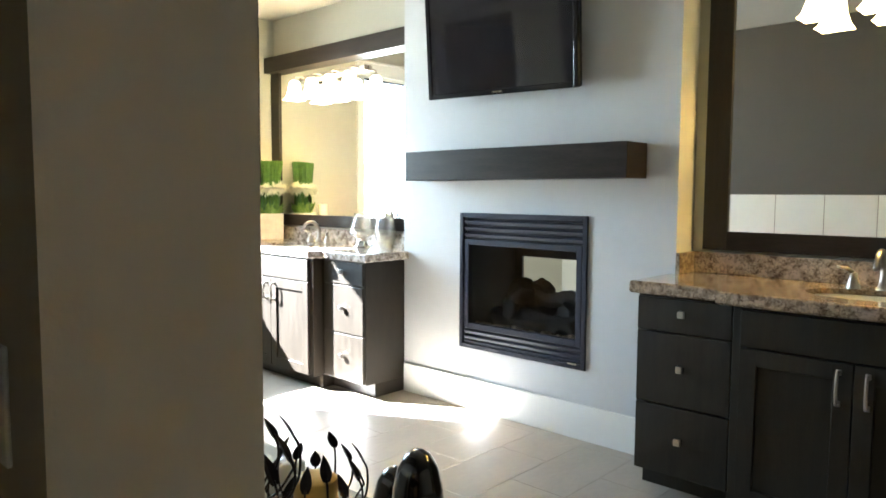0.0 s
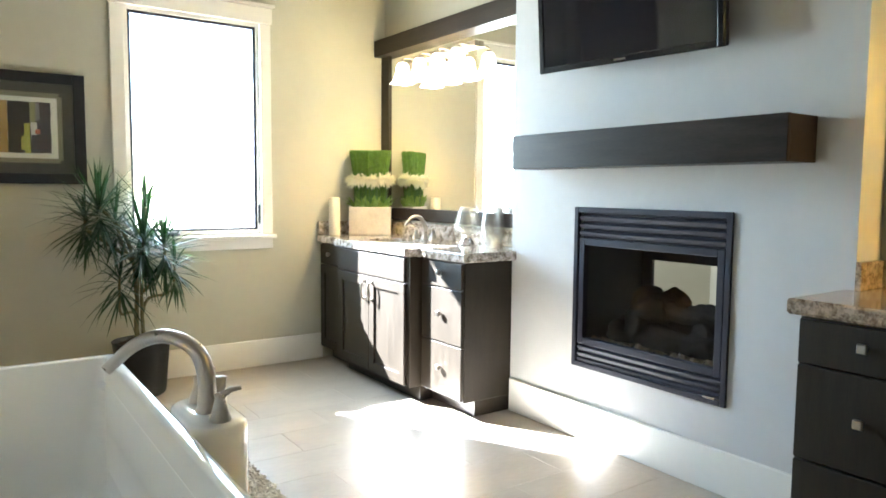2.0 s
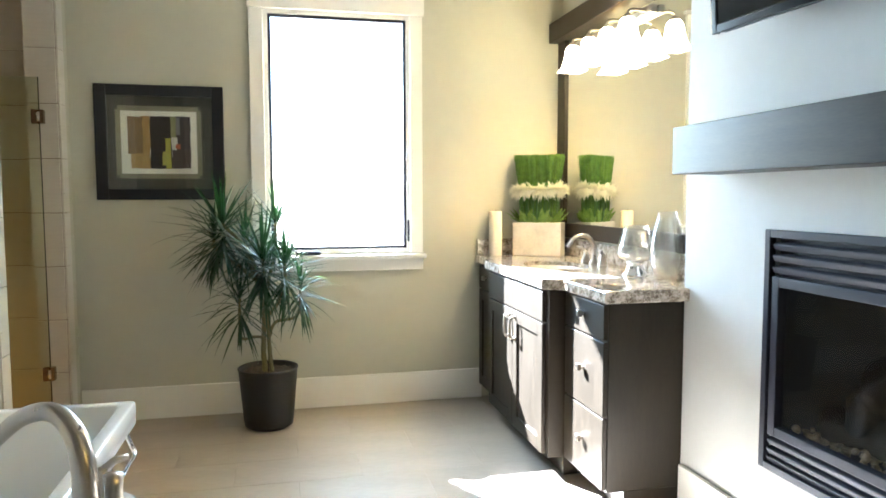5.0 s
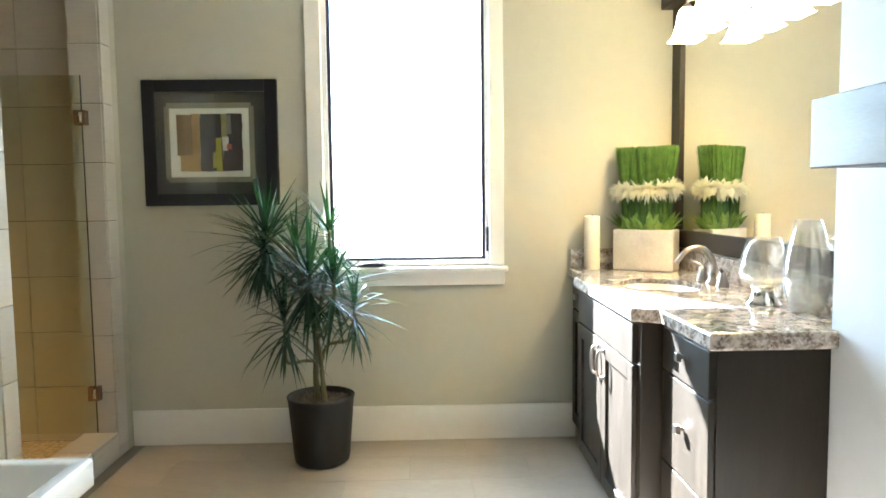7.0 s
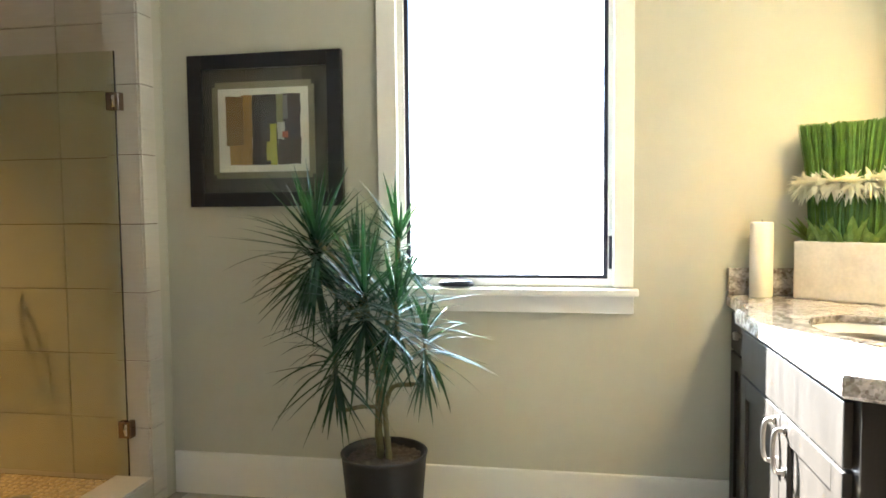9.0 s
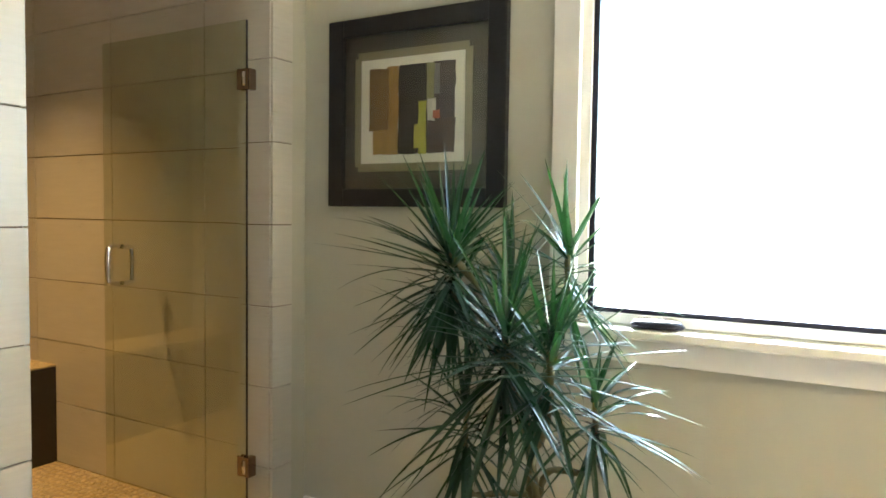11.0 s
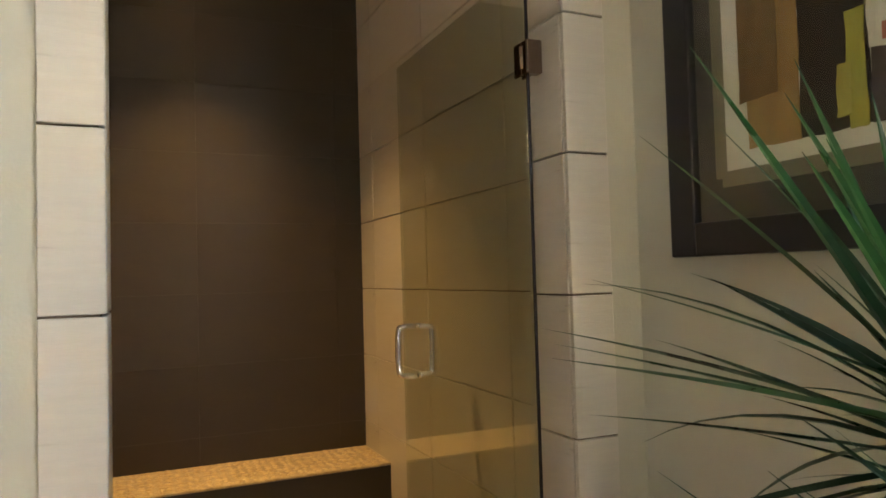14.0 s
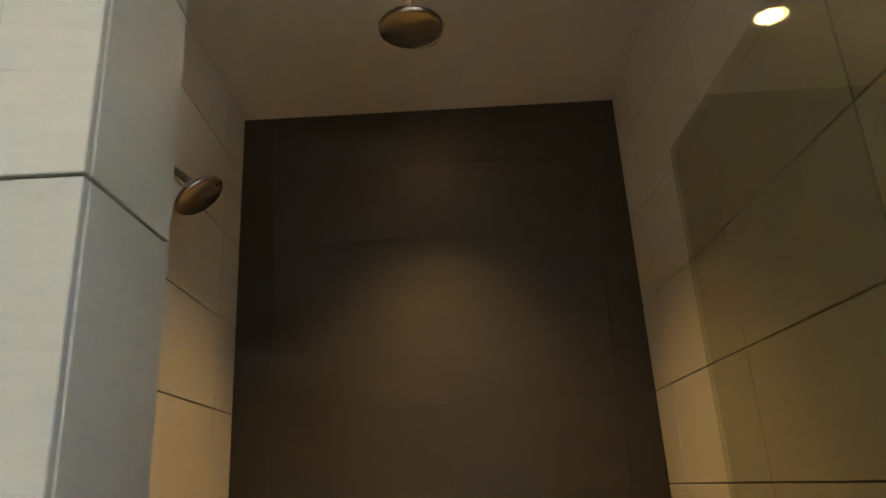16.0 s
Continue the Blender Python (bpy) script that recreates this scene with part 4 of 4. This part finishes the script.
def stem(points, r0, r1):
    c = curve(points, 8)
    n = len(c) - 1
    for i, q in enumerate(c):
        c[i] = q + Vector((0.003 * noise.noise(q * 25), 0.003 * noise.noise(q * 25 + Vector((9, 0, 0))), 0))
    return tube(c, r0, 10, taper=[r0 + (r1 - r0) * i / n + 0.0012 * (i % 3) for i in range(n + 1)])


for pts, r0, r1 in (([(1.672, 4.86, 0.29), (1.668, 4.855, 0.45), FORK, (1.650, 4.80, 0.80), (1.60, 4.79, 0.98), HEADS[0][0]], 0.014, 0.008),
                    ([(1.712, 4.84, 0.29), (1.700, 4.845, 0.44), (1.690, 4.80, 0.62), (1.682, 4.72, 0.80), HEADS[1][0]], 0.011, 0.007),
                    ([FORK, (1.70, 4.88, 0.80), (1.74, 4.90, 0.98), HEADS[2][0]], 0.010, 0.007),
                    ([(1.698, 4.843, 0.50), (1.735, 4.82, 0.585), (1.830, 4.79, 0.610), (1.865, 4.765, 0.66), HEADS[3][0]], 0.008, 0.006),
                    ([(1.668, 4.85, 0.50), (1.62, 4.79, 0.515), (1.565, 4.73, 0.520), (1.553, 4.71, 0.58), HEADS[4][0]], 0.007, 0.006),
                    ([(1.690, 4.80, 0.62), (1.76, 4.72, 0.72), (1.79, 4.67, 0.82), HEADS[5][0]], 0.009, 0.007),
                    ([(1.645, 4.80, 0.82), (1.52, 4.85, 0.92), (1.42, 4.88, 1.0), HEADS[6][0]], 0.010, 0.008),
                    ([(1.650, 4.80, 0.80), (1.60, 4.87, 0.92), HEADS[7][0]], 0.010, 0.008)):
    part("stem", stem(pts, r0, r1), STEM, dr, "", True)
for at, L, n, k in HEADS:
    b = bmesh.new()
    o = Vector(at)
    count = int(n * 0.86)
    for i in range(count):
        u = (i + rng.random() * 0.7) / count
        elev = radians(84 - 140 * u ** 0.75 + rng.uniform(-17, 17))
        az = i * 2.39996 + rng.uniform(-0.5, 0.5)
        ln = L * (0.88 + 0.36 * math.sin(math.pi * min(1, u * 1.15))) * rng.uniform(0.72, 1.06)
        start = o + Vector((rng.uniform(-0.008, 0.008), rng.uniform(-0.008, 0.008), 0.020 - 0.150 * u))
        tip = start + Vector((math.cos(az) * math.cos(elev), math.sin(az) * math.cos(elev), math.sin(elev))) * ln
        if tip.y > WALL_Y - 0.03:
            tip.y = WALL_Y - 0.03 - rng.uniform(0, 0.02)
        sag = rng.uniform(0.03, 0.18) if rng.random() < 0.78 else rng.uniform(0.22, 0.40)
        leaf_blade(b, start, tip, rng.uniform(0.012, 0.018), ln * sag * k * max(0.15, math.cos(elev)), fold=rng.uniform(0.2, 0.5), steps=7)
    part("leaf_head", b, LEAF, dr, "rosette of long narrow dark green leaves")

# ---- picture ----
pic = thing("framed_picture", "abstract collage print in a wide black frame", "picture", (1.125, WALL_Y, 1.26))
PF = material("black_frame_wood", (0.008, 0.008, 0.013), 0.40, vary=0.2, scale=10, stretch=(1, 1, 1))
MAT_G = material("charcoal_mat_board", (0.080, 0.077, 0.068), 0.85, vary=0.06, scale=30)
MAT_O = material("olive_mat_edge", (0.26, 0.24, 0.17), 0.85, vary=0.06, scale=30)
PAPER = material("white_art_paper", (0.74, 0.72, 0.64), 0.8, vary=0.04, scale=20)
b = box(0.785, 5.098, 1.259, 0.848, 5.128, 1.896, 0.004)
box(1.402, 5.098, 1.259, 1.465, 5.128, 1.896, 0.004, bm=b)
box(0.847, 5.0985, 1.259, 1.403, 5.128, 1.320, 0.004, bm=b)
box(0.847, 5.0985, 1.835, 1.403, 5.128, 1.896, 0.004, bm=b)
part("frame", b, PF, pic)
part("mat", box(0.846, 5.1165, 1.318, 1.404, 5.127, 1.837), MAT_G, pic, "charcoal mat")
b = box(0.890, 5.1140, 1.394, 1.344, 5.1163, 1.762)
box(0.904, 5.1142, 1.378, 1.330, 5.1163, 1.395, bm=b)
box(0.904, 5.1142, 1.761, 1.330, 5.1163, 1.781, bm=b)
part("inner_mat", b, MAT_O, pic, "olive inner mat with notched corners")
part("pane", box(0.847, 5.1075, 1.319, 1.403, 5.1090, 1.836), CLEAR, pic, "thin picture glass")
part("paper", box(0.918, 5.1120, 1.405, 1.318, 5.1138, 1.753), PAPER, pic, "white paper")


def swatch(u0, u1, v0, v1, colour, lift, label):
    x0, x1, z0, z1 = 0.954, 1.284, 1.434, 1.725
    m = material("collage_" + label, colour, 0.8, vary=0.18, scale=18, stretch=(3, 1, 1))
    b = box(x0 + (x1 - x0) * u0, 5.1116 - lift * 0.0006, z1 - (z1 - z0) * v1, x0 + (x1 - x0) * u1, 5.1120, z1 - (z1 - z0) * v0)
    bmesh.ops.subdivide_edges(b, edges=b.edges[:], cuts=5, use_grid_fill=True)
    for v in b.verts:
        q = Vector((v.co.x, v.co.z, lift * 1.7 + u0))
        v.co.x += 0.005 * noise.noise(q * 22) + 0.002 * noise.noise(q * 90)
        v.co.z += 0.004 * noise.noise(q * 22 + Vector((5, 0, 0))) + 0.002 * noise.noise(q * 90 + Vector((3, 0, 0)))
    part("swatch", b, m, pic, label + " torn paper piece")


swatch(0.20, 0.35, 0.0, 1.0, (0.36, 0.22, 0.075), 1, "ochre")
swatch(0.05, 0.34, 0.70, 1.0, (0.37, 0.24, 0.09), 2, "ochre")
swatch(0.0, 0.23, 0.02, 0.72, (0.20, 0.125, 0.055), 3, "tan")
swatch(0.35, 0.70, 0.0, 1.0, (0.030, 0.024, 0.024), 1, "black")
swatch(0.76, 1.0, 0.0, 0.66, (0.060, 0.048, 0.055), 1, "charcoal")
swatch(0.70, 1.0, 0.62, 1.0, (0.070, 0.050, 0.048), 2, "brown")
swatch(0.68, 0.77, 0.0, 0.42, (0.28, 0.28, 0.15), 2, "sage")
swatch(0.77, 0.83, 0.02, 0.35, (0.22, 0.21, 0.22), 2, "grey")
swatch(0.69, 0.78, 0.40, 0.64, (0.62, 0.60, 0.52), 3, "cream")
swatch(0.76, 0.84, 0.53, 0.62, (0.42, 0.12, 0.07), 4, "rust")
swatch(0.59, 0.68, 0.42, 1.0, (0.42, 0.40, 0.07), 4, "yellow")
swatch(0.54, 0.61, 0.68, 0.94, (0.40, 0.37, 0.08), 5, "yellow")

# ---- baskets, table and vases by the tub ----
tb = thing("side_table", "small low dark wood side table by the tub", "table", (1.02, 1.34, 0))
part("tabletop", box(0.745, 1.13, 0.535, 1.300, 1.550, 0.565, 0.006), WOOD_H, tb)
for x in (0.775, 1.270):
    for y in (1.16, 1.520):
        part("leg", box(x - 0.02, y - 0.02, 0.0, x + 0.02, y + 0.02, 0.536, 0.003), WOOD, tb)
BRONZE = material("dark_bronze_wire", (0.020, 0.014, 0.012), 0.35, metal=0.6, vary=0.2, scale=30)


def leaf_basket(x, y, lift, turn, label):
    """Wire bowl whose ribs end in pointed metal leaves, with a fat candle inside."""
    z = 0.565 + lift
    k = thing("candle_bowl", label, "candle holder", (x, y, 0.565), "leaf candle bowls")
    if lift:
        part("stand", lathe([(0.0, 0.0), (0.055, 0.0), (0.055, 0.006), (0.014, 0.016), (0.011, lift * 0.5), (0.014, lift - 0.004), (0.03, lift), (0.0, lift)], (x, y, 0.565), 28), BRONZE, k, "slim dark bronze stem", True)
    part("base_ring", lathe([(0.0, 0.0), (0.052, 0.0), (0.056, 0.004), (0.052, 0.009), (0.0, 0.008)], (x, y, z), 28), BRONZE, k, "", True)
    for i in range(15):
        a = turn + 2 * math.pi * i / 15
        e = (0.0, 0.022, -0.024)[i % 3]
        c, s = math.cos(a), math.sin(a)
        prof = ((0.045, 0.006), (0.080, 0.018), (0.108, 0.050), (0.112, 0.082 + e), (0.102, 0.108 + e))
        r = part("rib", tube(curve([(x + q * c, y + q * s, z + h) for q, h in prof], 4), 0.0024, 6), BRONZE, k, "", True)
        b = bmesh.new()
        top, base = Vector((x + 0.076 * c, y + 0.076 * s, z + 0.152 + e)), Vector((x + 0.103 * c, y + 0.103 * s, z + 0.100 + e))
        side = Vector((-s, c, 0))
        leaf_blade(b, base, top, 0.025, 0.004, 0.3, 6, side)
        bmesh.ops.solidify(b, geom=b.faces[:], thickness=0.003)
        part("leaf_tip", b, BRONZE, r)
    part("candle", lathe([(0, 0.010), (0.046, 0.010), (0.048, 0.014), (0.048, 0.090), (0.044, 0.095), (0.0, 0.090)], (x, y, z), 28), CANDLE_GOLD, k, "fat amber pillar candle", True)


leaf_basket(1.146, 1.379, 0.0, 0.1, "dark wire leaf bowl holding an amber candle")
leaf_basket(0.858, 1.222, 0.160, 0.25, "taller dark wire leaf bowl on a stem holding an amber candle")
VASE_BLACK = material("black_glazed_ceramic", (0.012, 0.010, 0.009), 0.10, vary=0.1, scale=6, coat=0.4)


def gourd(x, y, h, r, label):
    v = part("floor_vase", lathe([(0.0, 0.0), (0.45 * r, 0.0), (0.50 * r, 0.01), (0.72 * r, 0.2 * h), (0.94 * r, 0.45 * h), (r, 0.62 * h), (0.93 * r, 0.78 * h), (0.74 * r, 0.90 * h), (0.46 * r, 0.97 * h), (0.20 * r, 0.995 * h), (0.0, h)], (0, 0, 0), 36), VASE_BLACK, smooth=True)
    v.location = (x, y, 0)
    tagged(v, label, "vase", "floor vases")


gourd(1.662, 1.582, 0.530, 0.080, "tall glossy black ceramic vase on the floor")
gourd(1.705, 1.728, 0.425, 0.072, "short glossy dark ceramic vase on the floor")

# ---- light switch on the partition ----
sw = thing("light_switch", "white plastic wall switch plate", "switch", (0.469, 1.03, 1.05))
part("plate", box(0.462, 0.985, 0.985, 0.4685, 1.075, 1.115, 0.003), TRIM, sw)
part("rocker", box(0.458, 1.015, 1.015, 0.4625, 1.045, 1.085, 0.002), TRIM, sw)

# ---- shower ----
SX0, SY0, SY1, SZ = -1.132, 3.700, 5.075, 2.555
structure("shower_floor", box(SX0, SY0, -0.004, 0.49, SY1, 0.050), PEBBLE, "tan pebble mosaic shower floor", "floor")
structure("shower_ceiling", box(SX0 - 0.1, SY0 - 0.1, SZ, 0.652, WALL_Y - 0.001, CEIL - 0.002), CEIL_PAINT, "smooth painted shower ceiling", "ceiling")
wall_back = structure("shower_wall_back", box(SX0 - 0.1, SY0 - 0.1, 0.0, SX0 - 0.010, WALL_Y - 0.001, SZ), DARK_TILE, "dark brown tiled back wall of the shower", "wall")
wall_left = structure("shower_wall_left", box(SX0 - 0.010, SY0 - 0.1, 0.0, 0.490, SY0 - 0.010, SZ), GROUT, "pale square-tiled side wall of the shower", "wall")
wall_right = structure("shower_wall_right", box(SX0 - 0.010, SY1 + 0.010, 0.0, 0.490, WALL_Y - 0.001, SZ), GROUT, "pale square-tiled side wall of the shower", "wall")
# pier left of the opening: painted wall, then a strip of tile round its end
structure("wall_shower_front", box(0.483, 3.60, -0.12, 0.652, 4.033, CEIL), PAINT, "greige painted wall beside the shower opening", "wall")
jamb_l = structure("shower_jamb_left", box(0.485, 4.033, 0.0, 0.650, 4.116, SZ), GROUT, "pale tiled jamb of the shower opening", "wall")
jamb_r = structure("shower_jamb_right", box(0.500, 4.964, 0.0, 0.650, 5.057, CEIL), GROUT, "pale tiled jamb of the shower opening", "wall")
structure("wall_corner", box(0.500, 5.057, -0.12, 0.654, WALL_Y, CEIL), PAINT, "narrow greige painted wall strip beside the shower", "wall")
head = structure("wall_shower_head", box(0.500, 4.116, SZ - 0.001, 0.650, 4.964, CEIL), PAINT, "painted wall above the shower opening", "wall")
curb = structure("shower_curb", box(0.500, 4.126, -0.004, 0.650, 4.954, 0.120), GROUT, "pale tiled shower curb", "curb")

bench = thing("shower_bench", "tiled shower bench with a pebble mosaic seat", "bench", (-0.97, 4.39, 0))
part("base", box(SX0 - 0.009, SY0 - 0.009, 0.04, -0.808, SY1 + 0.009, 0.500), DARK_TILE, bench, "dark brown tiled bench front")
part("seat", box(SX0 - 0.009, SY0 - 0.009, 0.5005, -0.805, SY1 + 0.009, 0.510, 0.003), PEBBLE, bench, "pebble mosaic bench top")


def pebbles(name, x0, y0, x1, y1, z, parent, n, seed):
    """Flat rounded stones set close together."""
    r = random.Random(seed)
    b = bmesh.new()
    step = math.sqrt((x1 - x0) * (y1 - y0) / n)
    y = y0 + step / 2
    while y < y1:
        x = x0 + step / 2
        while x < x1:
            s = step * r.uniform(0.36, 0.50)
            m = Matrix.Translation((min(max(x + r.uniform(-0.2, 0.2) * step, x0 + s), x1 - s), min(max(y + r.uniform(-0.2, 0.2) * step, y0 + s), y1 - s), z)) @ Matrix.Rotation(r.uniform(0, 6.28), 4, 'Z') @ Matrix.Diagonal((1.15, 0.85, 0.28, 1))
            bmesh.ops.create_icosphere(b, subdivisions=1, radius=s, matrix=m)
            x += step
        y += step
    o = part(name, b, PEBBLE_STONE, parent, "flat tan pebbles", True)
    o["kind"] = "stuff"
    return o


PEBBLE_STONE = material("flat_tan_pebble", (0.68, 0.57, 0.34), 0.45, vary=0.3, scale=25, second=(0.44, 0.35, 0.20))
pebbles("pebble_facing", SX0, SY0, -0.808, SY1, 0.510, bench, 420, 3)
pb = pebbles("pebble_mosaic", -0.81, SY0, 0.49, SY1, 0.050, None, 1500, 5)
tagged(pb, "tan flat pebbles set in the shower floor", "pebbles")
sd = thing("shower_drain", "round metal shower drain set in the pebble floor", "drain", (0.14, 4.80, 0.05))
part("grate", lathe([(0.0, 0.0), (0.055, 0.0), (0.055, 0.012), (0.045, 0.014), (0.0, 0.013)], (0.14, 4.80, 0.05), 28), NICKEL, sd, "", True)

door = thing("shower_door", "frameless clear glass shower door standing open on square hinges", "glass door", (0.567, 4.926, 0.12))
DG = part("glass", box(-0.216, 4.921, 0.140, 0.566, 4.931, 1.892, 0.002), SHOWER_GLASS, door, "clear frameless glass")
DG.visible_shadow = False
part("seal", box(0.5665, 4.9225, 0.140, 0.5705, 4.9295, 1.892, 0.001), BLACK_METAL, door, "thin dark edge seal")
for z in (1.690, 0.338):
    b = box(0.532, 4.9135, z - 0.036, 0.566, 4.9205, z + 0.036, 0.003)
    box(0.532, 4.9315, z - 0.036, 0.566, 4.9385, z + 0.036, 0.003, bm=b)
    box(0.566, 4.912, z - 0.036, 0.590, 4.9505, z + 0.036, 0.004, bm=b)
    hg = part("hinge", b, HINGE_METAL, door, "square polished bronze-toned hinge")
    part("hinge_pin", tube([(0.566, 4.926, z - 0.024), (0.566, 4.926, z + 0.024)], 0.0165, 16), CHROME, hg, "bright chrome pin", True)
for y, s in ((4.9205, -1), (4.9315, 1)):
    z0, z1 = 0.945, 1.090
    pts = curve([(-0.12, y, z0), (-0.12, y + s * 0.035, z0 + 0.002), (-0.12, y + s * 0.048, z0 + 0.02), (-0.12, y + s * 0.048, z1 - 0.02), (-0.12, y + s * 0.035, z1 - 0.002), (-0.12, y, z1)], 5)
    part("handle", tube(pts, 0.0100, 14), CHROME, door, "chrome pull handle", True)

rh = thing("rain_shower_head", "round bronze-toned rain shower head hung from the ceiling", "shower head", (-0.250, 4.365, 2.27))
part("disc", lathe([(0.0, 0.0), (0.070, 0.0), (0.078, 0.006), (0.078, 0.014), (0.060, 0.028), (0.022, 0.044), (0.016, 0.060), (0.0, 0.062)], (-0.250, 4.365, 2.262), 36), NICKEL, rh, "", True)
part("pipe", tube([(-0.250, 4.365, 2.31), (-0.250, 4.365, SZ - 0.001)], 0.010, 14), NICKEL, rh, "", True)
part("flange", lathe([(0.0, -0.012), (0.030, -0.010), (0.032, 0.0), (0.0, 0.0)], (-0.250, 4.365, SZ - 0.0005), 24), NICKEL, rh, "", True)
wh = thing("wall_shower_head", "round metal shower head on an angled wall arm", "shower head", (-0.35, SY0, 1.95))
part("arm", tube(curve([(-0.35, SY0 + 0.001, 1.985), (-0.35, SY0 + 0.06, 1.985), (-0.35, SY0 + 0.115, 1.945)], 6), 0.010, 12), NICKEL, wh, "", True)
b = lathe([(0.0, 0.0), (0.058, 0.0), (0.064, 0.006), (0.060, 0.014), (0.030, 0.030), (0.014, 0.050), (0.0, 0.052)], (0, 0, 0), 32)
bmesh.ops.transform(b, matrix=Matrix.Translation((-0.35, SY0 + 0.145, 1.900)) @ Matrix.Rotation(radians(38), 4, 'X'), verts=b.verts)
part("rose", b, NICKEL, wh, "", True)
part("flange", lathe([(0.0, 0.0), (0.030, 0.0), (0.026, 0.008), (0.0, 0.010)], (0, 0, 0), 24), NICKEL, wh, "", True).matrix_local = Matrix.Translation((0, 0.001, 0.035)) @ Matrix.Rotation(radians(-90), 4, 'X')
cl = thing("recessed_light", "recessed warm downlight in the shower ceiling", "lamp", (-0.673, 4.375, SZ))
part("trim_ring", lathe([(0.042, 0.0), (0.066, 0.0), (0.066, -0.006), (0.042, -0.004), (0.042, 0.0)], (-0.673, 4.375, SZ), 32), TRIM, cl, "", True)
part("lens", lathe([(0.0, -0.002), (0.042, -0.002), (0.042, 0.0), (0.0, 0.0)], (-0.673, 4.375, SZ), 32), glow("downlight_lens", (1.0, 0.56, 0.20), 1.0), cl)

# ---- pieces last: wall tiles and floor tiles ----
T, JOINT = 0.2855, 0.0040
TILE_MESHES = {}


def tile(parent, mat, centre, size):
    """One tile as a piece of its own; alike tiles share a mesh. size: extents along x, y, z."""
    key = (mat.name, tuple(round(s, 3) for s in size))
    if key not in TILE_MESHES:
        b = box(-size[0] / 2, -size[1] / 2, -size[2] / 2, size[0] / 2, size[1] / 2, size[2] / 2, 0.0003 if mat in (DARK_TILE, FLOOR_TILE) else 0.0012, seg=1)
        me = bpy.data.meshes.new("tile")
        b.to_mesh(me)
        b.free()
        me.materials.append(mat)
        TILE_MESHES[key] = me
    o = new("tile", TILE_MESHES[key])
    o.parent = parent
    o.location = centre


def cuts(lo, hi, first, step):
    """The stretches between joints at first + k * step, from lo to hi."""
    k = math.ceil((lo - first) / step + 1e-6)
    at = [lo]
    while first + k * step < hi - 1e-6:
        at.append(first + k * step)
        k += 1
    at.append(hi)
    return [(u, w) for u, w in zip(at, at[1:]) if w - u > 0.012]


ROWS = cuts(0.0, SZ, 0.906, T)
for z0, z1 in ROWS:
    zc, h = (z0 + z1) / 2, z1 - z0 - JOINT
    for u, w in cuts(SX0, 0.650, 0.190, 2 * T):
        if w <= 0.50 or u < 0.49:
            w2 = min(w, 0.490)
            if z1 > 0.06 and w2 - u > 0.012:
                tile(wall_right, TILE, ((u + w2) / 2, SY1 + 0.005, zc), (w2 - u - JOINT, 0.010, h))
                tile(wall_left, TILE, ((u + w2) / 2, SY0 - 0.005, zc), (w2 - u - JOINT, 0.010, h))
    if z1 > 0.52:
        for u, w in cuts(SY0, SY1, 4.39, T * 2):
            tile(wall_back, DARK_TILE, (SX0 - 0.005, (u + w) / 2, zc), (0.010, w - u - 0.0003, z1 - z0 - 0.0003))
    # jambs: a strip on the face, and the return into the opening
    tile(jamb_l, TILE, (0.655, (4.033 + 4.126) / 2, zc), (0.010, 0.093 - JOINT / 2, h))
    tile(jamb_l, TILE, (0.567, 4.121, zc), (0.164, 0.010, h))
    tile(jamb_r, TILE, (0.655, (4.954 + 5.057) / 2, zc), (0.010, 0.103 - JOINT, h))
    tile(jamb_r, TILE, (0.5735, 4.959, zc), (0.147, 0.010, h))
for u, w in cuts(4.127, 4.953, 4.39, T):
    tile(curb, TILE, (0.575, (u + w) / 2, 0.125), (0.168, w - u - JOINT, 0.010))
    tile(curb, TILE, (0.655, (u + w) / 2, 0.060), (0.010, w - u - JOINT, 0.116))
# floor: long tiles laid in rows, every other row shifted by half a tile
floor = bpy.data.objects["floor"]
for i, (u, w) in enumerate(cuts(-2.3, WALL_Y - 0.001, 2.310, T)):
    for a, c in cuts(0.72 if u > 0.9 else -1.5, BACK_X if (w < 1.58 or u > 3.41) else CHASE_X, 1.836 + (T if i % 2 else 0), 2 * T):
        tile(floor, FLOOR_TILE, ((a + c) / 2, (u + w) / 2, -0.002), (c - a - 0.0012, w - u - 0.0012, 0.004))
WHITE_TILE = material("white_wall_tile", (0.74, 0.73, 0.70), 0.25, vary=0.02, scale=4, piece=0.02)
for z0, z1 in cuts(0.19, 1.285, 1.285, 0.366):
    for u, w in cuts(0.892, 3.59, 2.10, 0.366):
        tile(wains, WHITE_TILE, (PART_X + 0.004, (u + w) / 2, (z0 + z1) / 2), (0.004, w - u - JOINT, z1 - z0 - JOINT))
